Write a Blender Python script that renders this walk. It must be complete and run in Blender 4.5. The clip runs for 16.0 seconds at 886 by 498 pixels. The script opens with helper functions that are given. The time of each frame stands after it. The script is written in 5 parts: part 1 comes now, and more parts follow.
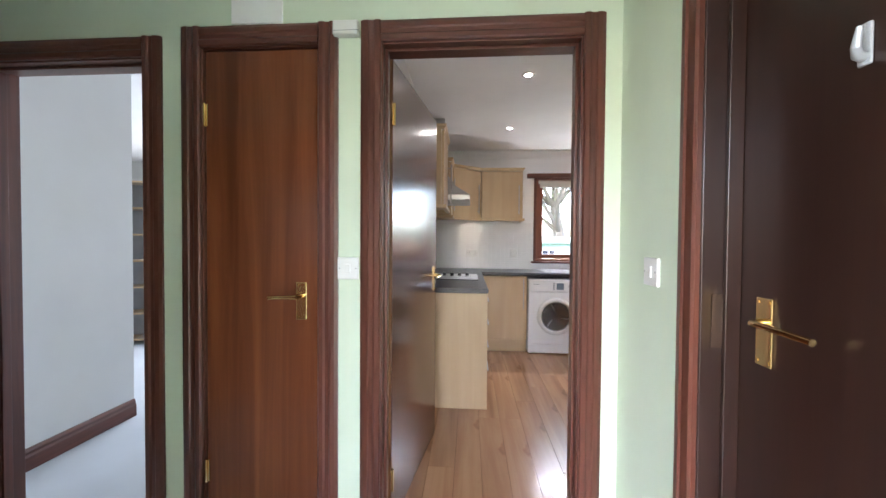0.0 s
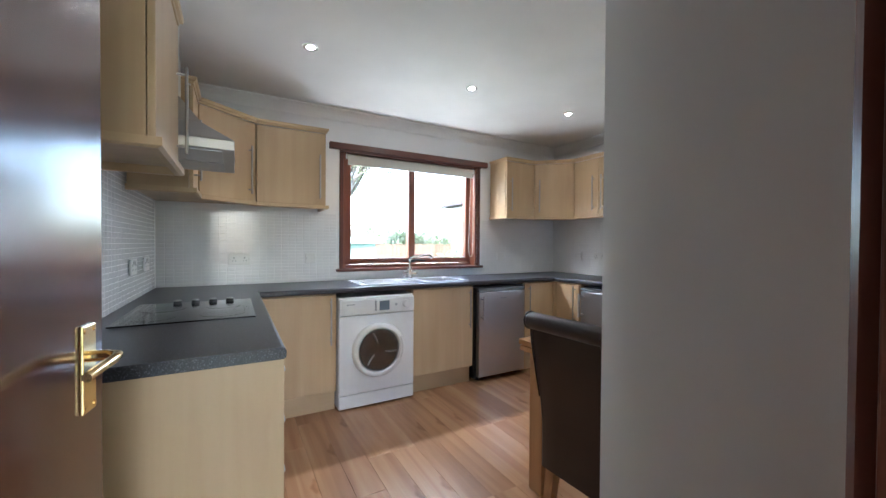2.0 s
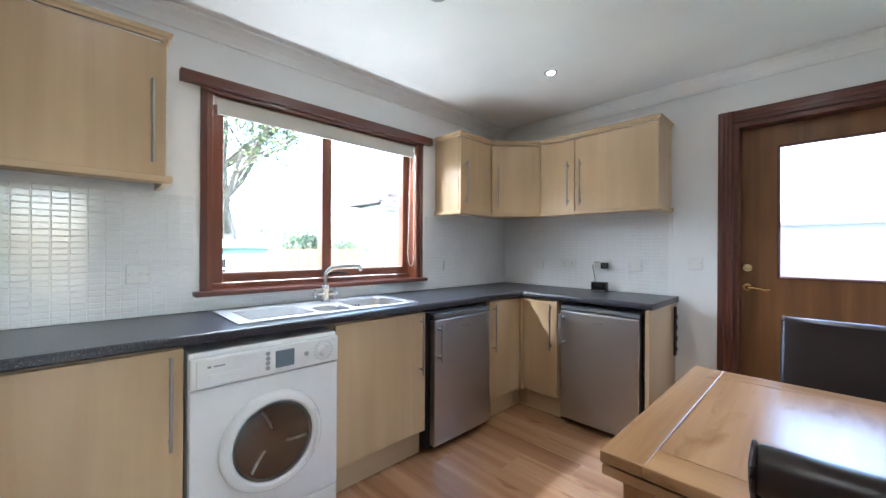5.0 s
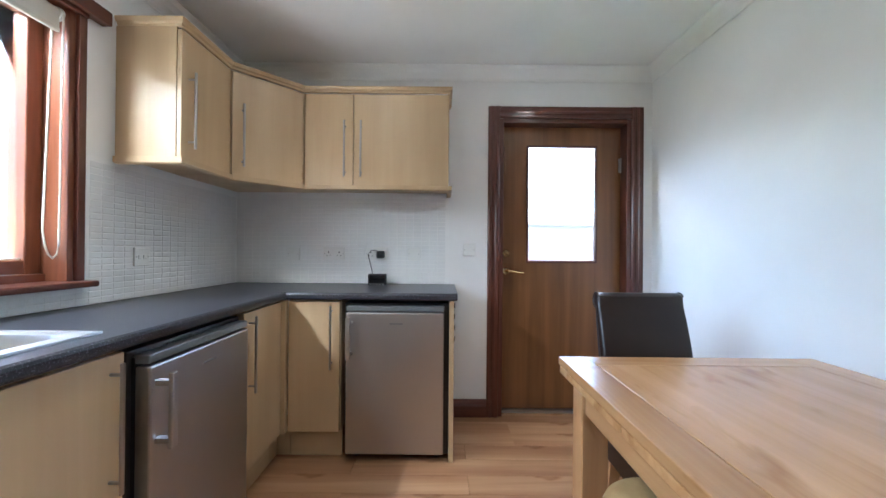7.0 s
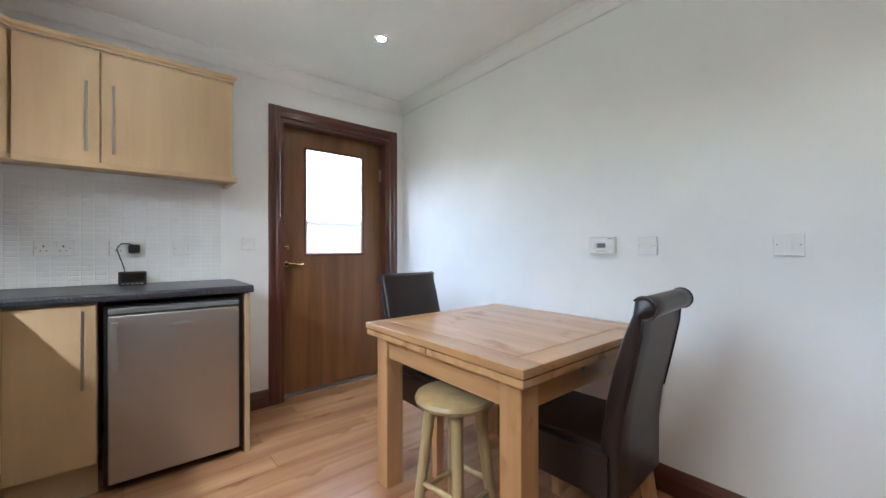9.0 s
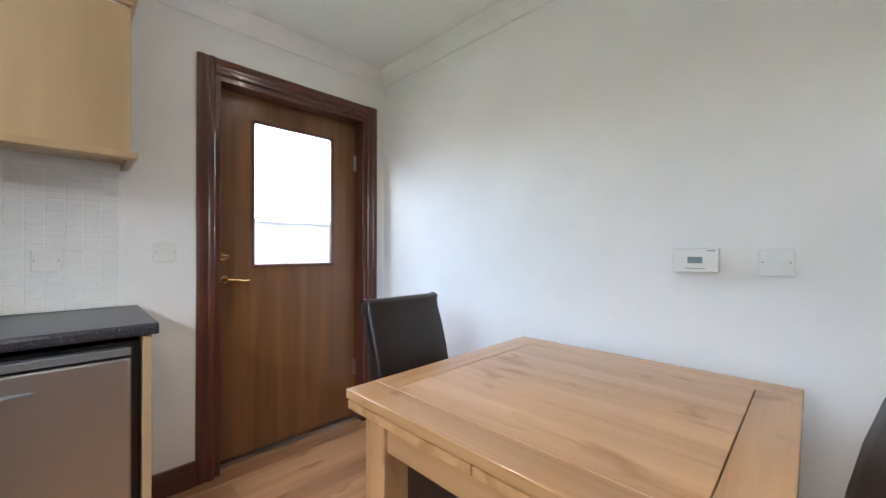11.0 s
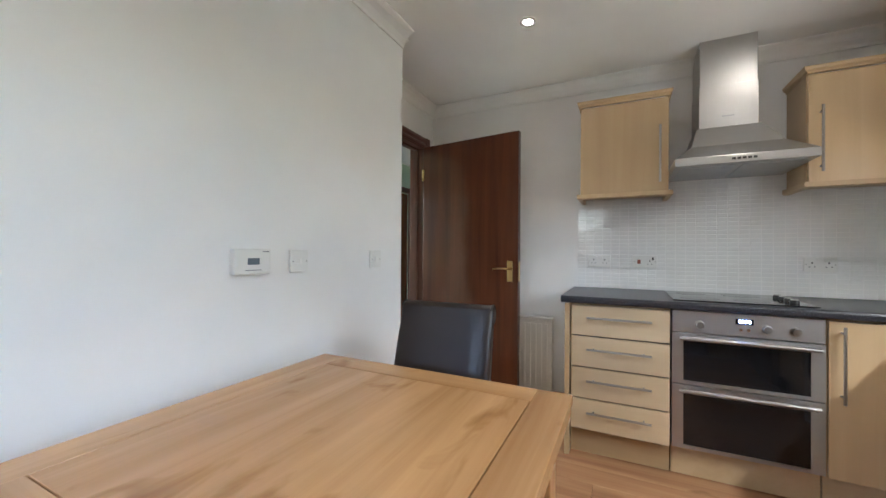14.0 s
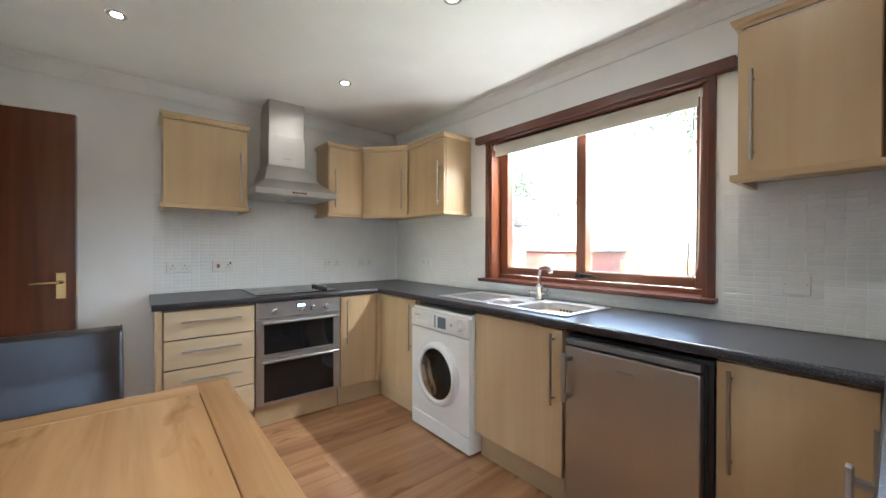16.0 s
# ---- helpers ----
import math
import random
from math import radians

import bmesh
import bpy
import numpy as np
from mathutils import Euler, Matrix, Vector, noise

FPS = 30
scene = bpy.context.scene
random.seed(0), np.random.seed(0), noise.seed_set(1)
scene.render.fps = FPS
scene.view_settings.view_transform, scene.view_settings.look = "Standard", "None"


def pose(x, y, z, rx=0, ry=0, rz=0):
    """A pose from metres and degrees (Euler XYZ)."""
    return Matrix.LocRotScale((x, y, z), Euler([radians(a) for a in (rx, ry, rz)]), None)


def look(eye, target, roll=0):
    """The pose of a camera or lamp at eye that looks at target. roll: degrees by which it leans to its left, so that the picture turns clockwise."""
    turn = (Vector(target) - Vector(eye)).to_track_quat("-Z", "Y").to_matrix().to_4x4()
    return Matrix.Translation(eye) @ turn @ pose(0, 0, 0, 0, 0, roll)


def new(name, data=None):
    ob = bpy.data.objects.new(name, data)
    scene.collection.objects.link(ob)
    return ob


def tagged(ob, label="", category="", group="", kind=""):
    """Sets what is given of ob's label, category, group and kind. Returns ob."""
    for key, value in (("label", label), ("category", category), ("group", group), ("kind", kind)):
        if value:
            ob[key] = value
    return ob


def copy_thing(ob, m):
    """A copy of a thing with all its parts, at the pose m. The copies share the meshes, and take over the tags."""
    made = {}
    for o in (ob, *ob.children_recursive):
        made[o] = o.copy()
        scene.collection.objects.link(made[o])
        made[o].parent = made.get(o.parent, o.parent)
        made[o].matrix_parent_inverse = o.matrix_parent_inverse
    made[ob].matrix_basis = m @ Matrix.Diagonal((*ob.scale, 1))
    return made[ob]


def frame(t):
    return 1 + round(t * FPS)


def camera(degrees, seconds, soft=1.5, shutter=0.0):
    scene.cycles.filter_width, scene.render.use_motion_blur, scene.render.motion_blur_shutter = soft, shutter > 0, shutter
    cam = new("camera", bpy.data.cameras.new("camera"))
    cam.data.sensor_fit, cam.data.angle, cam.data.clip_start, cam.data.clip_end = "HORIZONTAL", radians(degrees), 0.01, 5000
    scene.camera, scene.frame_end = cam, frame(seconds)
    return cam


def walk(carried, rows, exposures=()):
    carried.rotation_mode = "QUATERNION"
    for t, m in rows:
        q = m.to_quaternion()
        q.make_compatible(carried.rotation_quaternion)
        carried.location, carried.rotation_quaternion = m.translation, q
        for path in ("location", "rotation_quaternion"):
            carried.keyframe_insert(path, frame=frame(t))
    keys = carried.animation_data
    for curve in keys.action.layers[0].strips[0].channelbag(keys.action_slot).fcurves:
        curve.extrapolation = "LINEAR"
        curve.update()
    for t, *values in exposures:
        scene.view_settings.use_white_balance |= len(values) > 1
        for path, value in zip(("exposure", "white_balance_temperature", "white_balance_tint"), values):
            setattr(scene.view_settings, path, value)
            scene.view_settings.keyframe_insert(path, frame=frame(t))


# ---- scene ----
cam = camera(100.0, 16.0)
PATH = [
    (0, (0.148, 0.264, 1.253), (0.005, 2.258, 1.213), 0.4),
    (0.5, (0.097, 0.7, 1.252), (0.242, 2.695, 1.209), 0.5),
    (1, (0.082, 1.097, 1.237), (0.521, 3.048, 1.201), 0.6),
    (1.5, (0.107, 1.44, 1.243), (0.84, 3.301, 1.209), 0.5),
    (2, (0.146, 1.749, 1.238), (1.124, 3.492, 1.211), 0.4),
    (2.5, (0.164, 1.945, 1.258), (1.311, 3.583, 1.235), 0.5),
    (3, (0.178, 2.064, 1.231), (1.410, 3.640, 1.23), 0.3),
    (5.5, (0.686, 3.076, 1.237), (2.181, 4.405, 1.227), 0.4),
    (6, (0.874, 3.313, 1.233), (2.533, 4.431, 1.22), 0.4),
    (6.5, (1.002, 3.514, 1.189), (2.89, 4.176, 1.19), 0.4),
    (7, (0.99, 3.636, 1.141), (2.99, 3.64, 1.15), 0.5),
    (7.5, (0.92, 3.778, 1.105), (2.823, 3.162, 1.123), 0.3),
    (8, (0.839, 3.927, 1.089), (2.561, 2.91, 1.101), 0.0),
    (8.5, (0.775, 4.018, 1.089), (2.375, 2.817, 1.098), -0.2),
    (9, (0.745, 4.066, 1.104), (2.283, 2.788, 1.107), -0.1),
    (11.5, (1.599, 3.613, 1.174), (2.892, 2.087, 1.179), -0.0),
    (12, (1.744, 3.471, 1.189), (2.785, 1.763, 1.187), -0.3),
    (12.5, (1.872, 3.459, 1.181), (2.427, 1.537, 1.181), -0.2),
    (13, (2.121, 3.52, 1.168), (1.785, 1.548, 1.176), 0.2),
    (13.5, (2.359, 3.465, 1.187), (1.147, 1.874, 1.171), 0.7),
    (14, (2.529, 3.342, 1.163), (0.732, 2.464, 1.174), 0.4),
    (14.5, (2.689, 3.277, 1.177), (0.691, 3.206, 1.174), 0.52),
    (15, (2.832, 3.172, 1.208), (0.93, 3.764, 1.2), 0.35),
    (15.5, (2.927, 3.040, 1.228), (1.219, 4.081, 1.221), 0.3),
    (16, (3.0, 2.957, 1.249), (1.457, 4.217, 1.24), 0.15),
]
EXPOSURE = [(0, 4.5, 6250, 18), (1.0, 4.25, 6100, 15), (1.8, 4.38, 5750, 10), (5.5, 4.62, 5650, 7), (6.5, 4.66, 5650, 7), (9, 4.66, 5980, 8), (12.5, 4.6, 6300, 10), (16, 4.56, 6350, 8)]
walk(cam, [(t, look(e, g, r)) for t, e, g, r in PATH], EXPOSURE)
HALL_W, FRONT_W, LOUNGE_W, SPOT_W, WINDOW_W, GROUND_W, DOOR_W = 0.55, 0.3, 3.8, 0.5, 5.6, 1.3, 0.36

# ---- light ----
SUN_ELEV, SUN_ROT = 55.0, 200.0
world = bpy.data.worlds.new("overcast_sky")
scene.world = world
world.use_nodes = True
wn = world.node_tree
sky = wn.nodes.new("ShaderNodeTexSky")
sky.sky_type = "NISHITA"
sky.sun_disc = False
sky.sun_elevation, sky.sun_rotation = radians(SUN_ELEV), radians(SUN_ROT)
sky.air_density, sky.dust_density, sky.ozone_density = 1.0, 2.5, 0.6
wn.links.new(sky.outputs[0], wn.nodes["Background"].inputs[0])
wn.nodes["Background"].inputs[1].default_value = 0.15

sun_data = bpy.data.lights.new("sun", "SUN")
sun_data.energy, sun_data.angle, sun_data.color = 0.5, radians(14), (1.0, 0.95, 0.88)
sun = new("sun", sun_data)
sd = Vector((math.sin(radians(SUN_ROT)) * math.cos(radians(SUN_ELEV)), math.cos(radians(SUN_ROT)) * math.cos(radians(SUN_ELEV)), math.sin(radians(SUN_ELEV))))
sun.matrix_world = look(sd * 30, (0, 0, 0))


def area_lamp(name, eye, target, w, h, watts, color=(1, 1, 1), shape="RECTANGLE"):
    d = bpy.data.lights.new(name, "AREA")
    d.shape, d.size, d.size_y, d.energy, d.color = shape, w, h, watts, color
    ob = new(name, d)
    ob.matrix_world = look(eye, target)
    return ob


# added fill in unseen openings: the hall's side, behind the start, and the lounge
area_lamp("hall_fill", (-0.40, -0.45, 1.25), (1, -0.3, 1.25), 1.1, 1.7, HALL_W, (0.95, 1.0, 0.97))
area_lamp("lounge_fill", (-2.6, 5.41, 1.5), (-2.6, 0, 1.4), 1.6, 1.1, LOUNGE_W, (0.9, 0.96, 1.0))

# added fill in an unseen hall front opening, source not known
area_lamp("front_fill", (0.15, -1.31, 1.25), (0.15, 0, 1.25), 0.75, 1.7, FRONT_W, (1.0, 0.98, 0.93))
# added lamp for the sky above, hidden in the kitchen window opening's head
area_lamp("window_daylight", (1.705, 5.27, 2.042), (1.705, 4.27, 1.30), 1.36, 0.08, WINDOW_W, (0.93, 0.97, 1.0))
# added lamp for daylight off the ground outside, hidden low in the same opening
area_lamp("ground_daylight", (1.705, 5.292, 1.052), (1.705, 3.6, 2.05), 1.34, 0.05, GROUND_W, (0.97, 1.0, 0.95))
# added lamp for daylight, hidden in the back door recess's head outside its pane
area_lamp("door_daylight", (3.79, 2.796, 1.975), (2.5, 2.9, 0.0), 0.5, 0.05, DOOR_W, (0.95, 0.98, 1.0))

# ---- materials ----


def mat_new(name):
    m = bpy.data.materials.new(name)
    m.use_nodes = True
    nt = m.node_tree
    return m, nt, nt.nodes["Principled BSDF"]


def tex_coords(nt, scale, source="Object"):
    tc = nt.nodes.new("ShaderNodeTexCoord")
    mp = nt.nodes.new("ShaderNodeMapping")
    mp.inputs["Scale"].default_value = scale
    nt.links.new(tc.outputs[source], mp.inputs["Vector"])
    return mp.outputs["Vector"]


def noise_node(nt, vec, scale, detail=4.0, rough=0.55, dist=0.0):
    n = nt.nodes.new("ShaderNodeTexNoise")
    n.inputs["Scale"].default_value = scale
    n.inputs["Detail"].default_value = detail
    n.inputs["Roughness"].default_value = rough
    n.inputs["Distortion"].default_value = dist
    if vec:
        nt.links.new(vec, n.inputs["Vector"])
    return n.outputs["Fac"]


def ramp(nt, fac, stops):
    r = nt.nodes.new("ShaderNodeValToRGB")
    el = r.color_ramp.elements
    el[0].position, el[0].color = stops[0][0], (*stops[0][1], 1)
    el[1].position, el[1].color = stops[-1][0], (*stops[-1][1], 1)
    for p, c in stops[1:-1]:
        e = el.new(p)
        e.color = (*c, 1)
    nt.links.new(fac, r.inputs[0])
    return r.outputs[0]


def add_bump(nt, bsdf, fac, strength, dist=0.01):
    b = nt.nodes.new("ShaderNodeBump")
    b.inputs["Strength"].default_value, b.inputs["Distance"].default_value = strength, dist
    nt.links.new(fac, b.inputs["Height"])
    nt.links.new(b.outputs[0], bsdf.inputs["Normal"])


def mul_color(nt, a, b, fac=1.0):
    m = nt.nodes.new("ShaderNodeMix")
    m.data_type, m.blend_type = "RGBA", "MULTIPLY"
    m.inputs[0].default_value = fac
    nt.links.new(a, m.inputs[6])
    nt.links.new(b, m.inputs[7])
    return m.outputs[2]


def scale3(c, k):
    return tuple(min(1.0, v * k) for v in c)


def paint(name, color, rough=0.6, var=0.06, bump=0.08, grain=180):
    m, nt, b = mat_new(name)
    v = tex_coords(nt, (1, 1, 1))
    big = ramp(nt, noise_node(nt, v, 1.7, 3), [(0.3, scale3(color, 1 - var)), (0.7, scale3(color, 1 + var * 0.4))])
    fine = noise_node(nt, v, grain, 3)
    nt.links.new(big, b.inputs["Base Color"])
    b.inputs["Roughness"].default_value = rough
    add_bump(nt, b, fine, bump, 0.003)
    return m


def wood(name, light, dark, axis=2, rough=0.35, grain=22.0, coat=0.0, var=True, contrast=(0.32, 0.68), bump=0.06, knots=False):
    """Straight grain along one axis, with broad figure, fine pores and a tint per object."""
    m, nt, b = mat_new(name)
    s = [1.0, 1.0, 1.0]
    s[axis] = 0.05
    v = tex_coords(nt, s)
    if var:
        oi = nt.nodes.new("ShaderNodeObjectInfo")
        ad = nt.nodes.new("ShaderNodeVectorMath")
        ad.operation = "MULTIPLY_ADD"
        ad.inputs[1].default_value = (7, 5, 3)
        nt.links.new(oi.outputs["Random"], ad.inputs[0])
        nt.links.new(v, ad.inputs[2])
        v = ad.outputs[0]
    g = ramp(nt, noise_node(nt, v, grain, 6, 0.6, 0.6), [(contrast[0], dark), (contrast[1], light)])
    s2 = [1.0, 1.0, 1.0]
    s2[axis] = 0.3
    broad = ramp(nt, noise_node(nt, tex_coords(nt, s2), 3.0, 2), [(0.3, (0.8, 0.78, 0.76)), (0.7, (1.0, 1.0, 1.0))])
    col = mul_color(nt, g, broad)
    if knots:
        s3 = [1.0, 1.0, 1.0]
        s3[axis] = 0.45
        kn = ramp(nt, noise_node(nt, tex_coords(nt, s3), 9.0, 3, 0.5, 0.8), [(0.60, (1, 1, 1)), (0.68, (0.80, 0.74, 0.68)), (0.78, (0.52, 0.44, 0.38))])
        col = mul_color(nt, col, kn)
    pores = noise_node(nt, v, grain * 7, 2)
    if var:
        tint = ramp(nt, oi.outputs["Random"], [(0.0, (0.86, 0.85, 0.84)), (1.0, (1.0, 1.0, 1.0))])
        col = mul_color(nt, col, tint)
    nt.links.new(col, b.inputs["Base Color"])
    b.inputs["Roughness"].default_value = rough
    b.inputs["Coat Weight"].default_value = coat
    b.inputs["Coat Roughness"].default_value = 0.12
    add_bump(nt, b, pores, bump, 0.002)
    return m


def plain(name, color, rough=0.4, metal=0.0, var=0.08, bump=0.0):
    m, nt, b = mat_new(name)
    v = tex_coords(nt, (1, 1, 1))
    c = ramp(nt, noise_node(nt, v, 9, 4), [(0.3, scale3(color, 1 - var)), (0.7, scale3(color, 1 + var * 0.5))])
    nt.links.new(c, b.inputs["Base Color"])
    b.inputs["Roughness"].default_value, b.inputs["Metallic"].default_value = rough, metal
    if bump:
        add_bump(nt, b, noise_node(nt, v, 150, 3), bump, 0.002)
    return m


def brushed(name, color, axis=0, rough=0.32):
    m, nt, b = mat_new(name)
    s = [40.0, 40.0, 40.0]
    s[axis] = 1.0
    f = noise_node(nt, tex_coords(nt, s), 12, 3)
    nt.links.new(ramp(nt, f, [(0.3, scale3(color, 0.94)), (0.7, color)]), b.inputs["Base Color"])
    b.inputs["Metallic"].default_value = 1.0
    r = nt.nodes.new("ShaderNodeMapRange")
    r.inputs["To Min"].default_value, r.inputs["To Max"].default_value = rough - 0.06, rough + 0.08
    nt.links.new(f, r.inputs["Value"])
    nt.links.new(r.outputs[0], b.inputs["Roughness"])
    add_bump(nt, b, f, 0.008, 0.001)
    return m


def speckle(name, base, fleck, rough=0.35):
    m, nt, b = mat_new(name)
    v = tex_coords(nt, (1, 1, 1))
    f = noise_node(nt, v, 190, 2, 0.7)
    g = noise_node(nt, v, 90, 2, 0.6)
    a = ramp(nt, f, [(0.46, base), (0.58, scale3(base, 1.8)), (0.67, fleck)])
    c = mul_color(nt, a, ramp(nt, g, [(0.35, (0.7, 0.7, 0.72)), (0.65, (1, 1, 1))]))
    nt.links.new(c, b.inputs["Base Color"])
    b.inputs["Roughness"].default_value = rough
    add_bump(nt, b, f, 0.12, 0.001)
    return m


def clear_glass(name, tint=(1, 1, 1)):
    m = bpy.data.materials.new(name)
    m.use_nodes = True
    nt = m.node_tree
    nt.nodes.clear()
    out = nt.nodes.new("ShaderNodeOutputMaterial")
    mix = nt.nodes.new("ShaderNodeMixShader")
    tr = nt.nodes.new("ShaderNodeBsdfTransparent")
    gl = nt.nodes.new("ShaderNodeBsdfGlossy")
    fr = nt.nodes.new("ShaderNodeFresnel")
    fr.inputs[0].default_value = 1.45
    tr.inputs[0].default_value = (*tint, 1)
    gl.inputs["Roughness"].default_value = 0.02
    nt.links.new(fr.outputs[0], mix.inputs[0])
    nt.links.new(tr.outputs[0], mix.inputs[1])
    nt.links.new(gl.outputs[0], mix.inputs[2])
    nt.links.new(mix.outputs[0], out.inputs[0])
    return m


def frosted(name):
    m = bpy.data.materials.new(name)
    m.use_nodes = True
    nt = m.node_tree
    nt.nodes.clear()
    out = nt.nodes.new("ShaderNodeOutputMaterial")
    mix = nt.nodes.new("ShaderNodeMixShader")
    mix.inputs[0].default_value = 0.92
    tl = nt.nodes.new("ShaderNodeBsdfTranslucent")
    tl.inputs[0].default_value = (0.72, 0.73, 0.75, 1)
    rf = nt.nodes.new("ShaderNodeBsdfRefraction")
    rf.inputs["Roughness"].default_value = 0.10
    rf.inputs["IOR"].default_value = 1.1
    nt.links.new(tl.outputs[0], mix.inputs[1])
    nt.links.new(rf.outputs[0], mix.inputs[2])
    nt.links.new(mix.outputs[0], out.inputs[0])
    return m


def glow(name, color, strength):
    m, nt, b = mat_new(name)
    b.inputs["Base Color"].default_value = (*color, 1)
    b.inputs["Emission Color"].default_value = (*color, 1)
    b.inputs["Emission Strength"].default_value = strength
    return m


M_WALL = paint("white_wall_paint", (0.84, 0.84, 0.835), 0.55)
M_CEIL = paint("ceiling_paint", (0.87, 0.87, 0.86), 0.7)
M_GREEN = paint("pale_green_paint", (0.63, 0.72, 0.57), 0.5)
M_GREY = paint("lounge_paint", (0.62, 0.62, 0.60), 0.6)
M_MAHOG = wood("mahogany_veneer", (0.225, 0.070, 0.026), (0.120, 0.034, 0.0145), 2, 0.24, 12, 0.3)
# the mahogany veneer again, darkened for the shade on the open kitchen door
M_MAHOGSHADED = wood("shaded_mahogany_veneer", (0.125, 0.037, 0.016), (0.066, 0.020, 0.010), 2, 0.22, 12, 0.3)
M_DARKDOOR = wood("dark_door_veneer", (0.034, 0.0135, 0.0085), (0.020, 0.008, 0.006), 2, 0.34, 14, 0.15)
M_TRIM = wood("stained_trim", (0.145, 0.044, 0.027), (0.08, 0.025, 0.016), 2, 0.3, 26, 0.25, False)
M_TRIMH = wood("stained_trim_level", (0.145, 0.044, 0.027), (0.08, 0.025, 0.016), 0, 0.3, 26, 0.25, False)
M_TRIMY = wood("stained_trim_deep", (0.145, 0.044, 0.027), (0.08, 0.025, 0.016), 1, 0.3, 26, 0.25, False)
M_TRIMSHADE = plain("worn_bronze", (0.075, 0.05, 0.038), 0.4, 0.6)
M_WINWOOD = wood("window_hardwood", (0.25, 0.085, 0.04), (0.15, 0.045, 0.022), 2, 0.3, 24, 0.2, False)
M_WINWOODH = wood("window_hardwood_level", (0.25, 0.085, 0.04), (0.15, 0.045, 0.022), 0, 0.3, 24, 0.2, False)
M_OAKDOOR = wood("back_door_oak_stain", (0.30, 0.135, 0.05), (0.18, 0.077, 0.029), 2, 0.33, 12, 0.2)
M_BIRCH = wood("birch_foil", (0.66, 0.49, 0.29), (0.58, 0.41, 0.235), 2, 0.38, 13, 0.05, True, (0.25, 0.75), 0.03)
M_BIRCHH = wood("birch_foil_level", (0.66, 0.49, 0.29), (0.58, 0.41, 0.235), 0, 0.38, 13, 0.05, True, (0.25, 0.75), 0.03)
# level birch foil lightened for the daylight falling on the drawer fronts
M_BIRCHLIT = wood("lit_birch_foil_level", (0.72, 0.57, 0.38), (0.65, 0.50, 0.32), 0, 0.36, 13, 0.05, True, (0.25, 0.75), 0.03)
M_OAKX = wood("oak_long", (0.63, 0.365, 0.17), (0.46, 0.24, 0.10), 0, 0.27, 14, 0.1, True, (0.32, 0.68), 0.06, True)
M_OAKY = wood("oak_cross", (0.63, 0.365, 0.17), (0.46, 0.24, 0.10), 1, 0.27, 14, 0.1, True, (0.32, 0.68), 0.06, True)
M_OAKZ = wood("oak_upright", (0.63, 0.365, 0.17), (0.46, 0.24, 0.10), 2, 0.34, 14, 0.1, True, (0.32, 0.68), 0.06, True)
M_STOOL = wood("pale_turned_wood", (0.52, 0.40, 0.21), (0.40, 0.29, 0.14), 2, 0.3, 18, 0.3)
M_FLOOR = wood("laminate_plank", (0.51, 0.285, 0.15), (0.285, 0.135, 0.066), 1, 0.24, 7.5, 0.25, True, (0.30, 0.66), 0.04, True)
M_SUB = plain("subfloor_dark", (0.12, 0.07, 0.04), 0.8)
M_CARPET = paint("grey_carpet", (0.50, 0.53, 0.54), 0.95, 0.1, 0.5, 400)
M_WORK = speckle("dark_granite_laminate", (0.019, 0.020, 0.026), (0.14, 0.14, 0.165), 0.31)
M_TILE = plain("white_glazed_tile", (0.83, 0.835, 0.83), 0.11, 0, 0.04)
M_GROUT = paint("white_grout", (0.86, 0.86, 0.85), 0.8, 0.08, 0.2)
M_STEEL = brushed("brushed_steel", (0.49, 0.475, 0.465), 2, 0.35)
M_STEELH = brushed("brushed_steel_level", (0.50, 0.495, 0.49), 0, 0.37)
M_SINK = brushed("sink_steel", (0.52, 0.52, 0.53), 0, 0.40)
M_CHROME = plain("chrome", (0.82, 0.83, 0.85), 0.07, 1.0, 0.02)
M_SATIN = plain("satin_nickel", (0.42, 0.41, 0.40), 0.28, 1.0, 0.04)
M_BRASS = plain("polished_brass", (0.80, 0.58, 0.28), 0.16, 1.0, 0.06)
M_WHITE = plain("white_enamel", (0.80, 0.80, 0.79), 0.22, 0, 0.03)
M_PLASTIC = plain("white_plastic", (0.78, 0.78, 0.76), 0.35, 0, 0.03)
M_GREYPL = plain("grey_plastic", (0.28, 0.29, 0.30), 0.4)
M_GREYTRIM = plain("grey_trim_plastic", (0.22, 0.23, 0.235), 0.3, 0.5)
M_SILVERPL = plain("silver_plastic", (0.42, 0.44, 0.46), 0.35, 0.3)
M_BLACK = plain("black_plastic", (0.015, 0.015, 0.016), 0.35)
M_BLKGLASS = plain("black_ceramic_glass", (0.008, 0.008, 0.009), 0.05, 0, 0.02)
M_LCD = plain("grey_display", (0.16, 0.20, 0.24), 0.2)
M_LEATHER = plain("brown_bonded_leather", (0.019, 0.0105, 0.009), 0.34, 0, 0.12, 0.14)
M_FABRIC = paint("cream_blind_fabric", (0.66, 0.63, 0.56), 0.9, 0.05, 0.3, 500)
M_GLASS = clear_glass("window_glass")
M_FROST = frosted("frosted_glass")
M_DARKGLASS = plain("smoked_door_glass", (0.02, 0.02, 0.022), 0.06)
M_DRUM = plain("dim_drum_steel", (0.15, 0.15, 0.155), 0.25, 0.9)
M_ZONE = plain("dim_zone_print", (0.03, 0.03, 0.032), 0.15)
M_LED = glow("blue_clock", (0.15, 0.35, 1.0), 3.0)
M_LENS = glow("lit_lamp_lens", (1.0, 0.95, 0.86), 14.0)
M_GRASS = paint("grass", (0.06, 0.095, 0.035), 0.9, 0.3, 0.8, 30)
M_FENCE = wood("weathered_fence", (0.27, 0.165, 0.105), (0.19, 0.115, 0.07), 2, 0.8, 12)
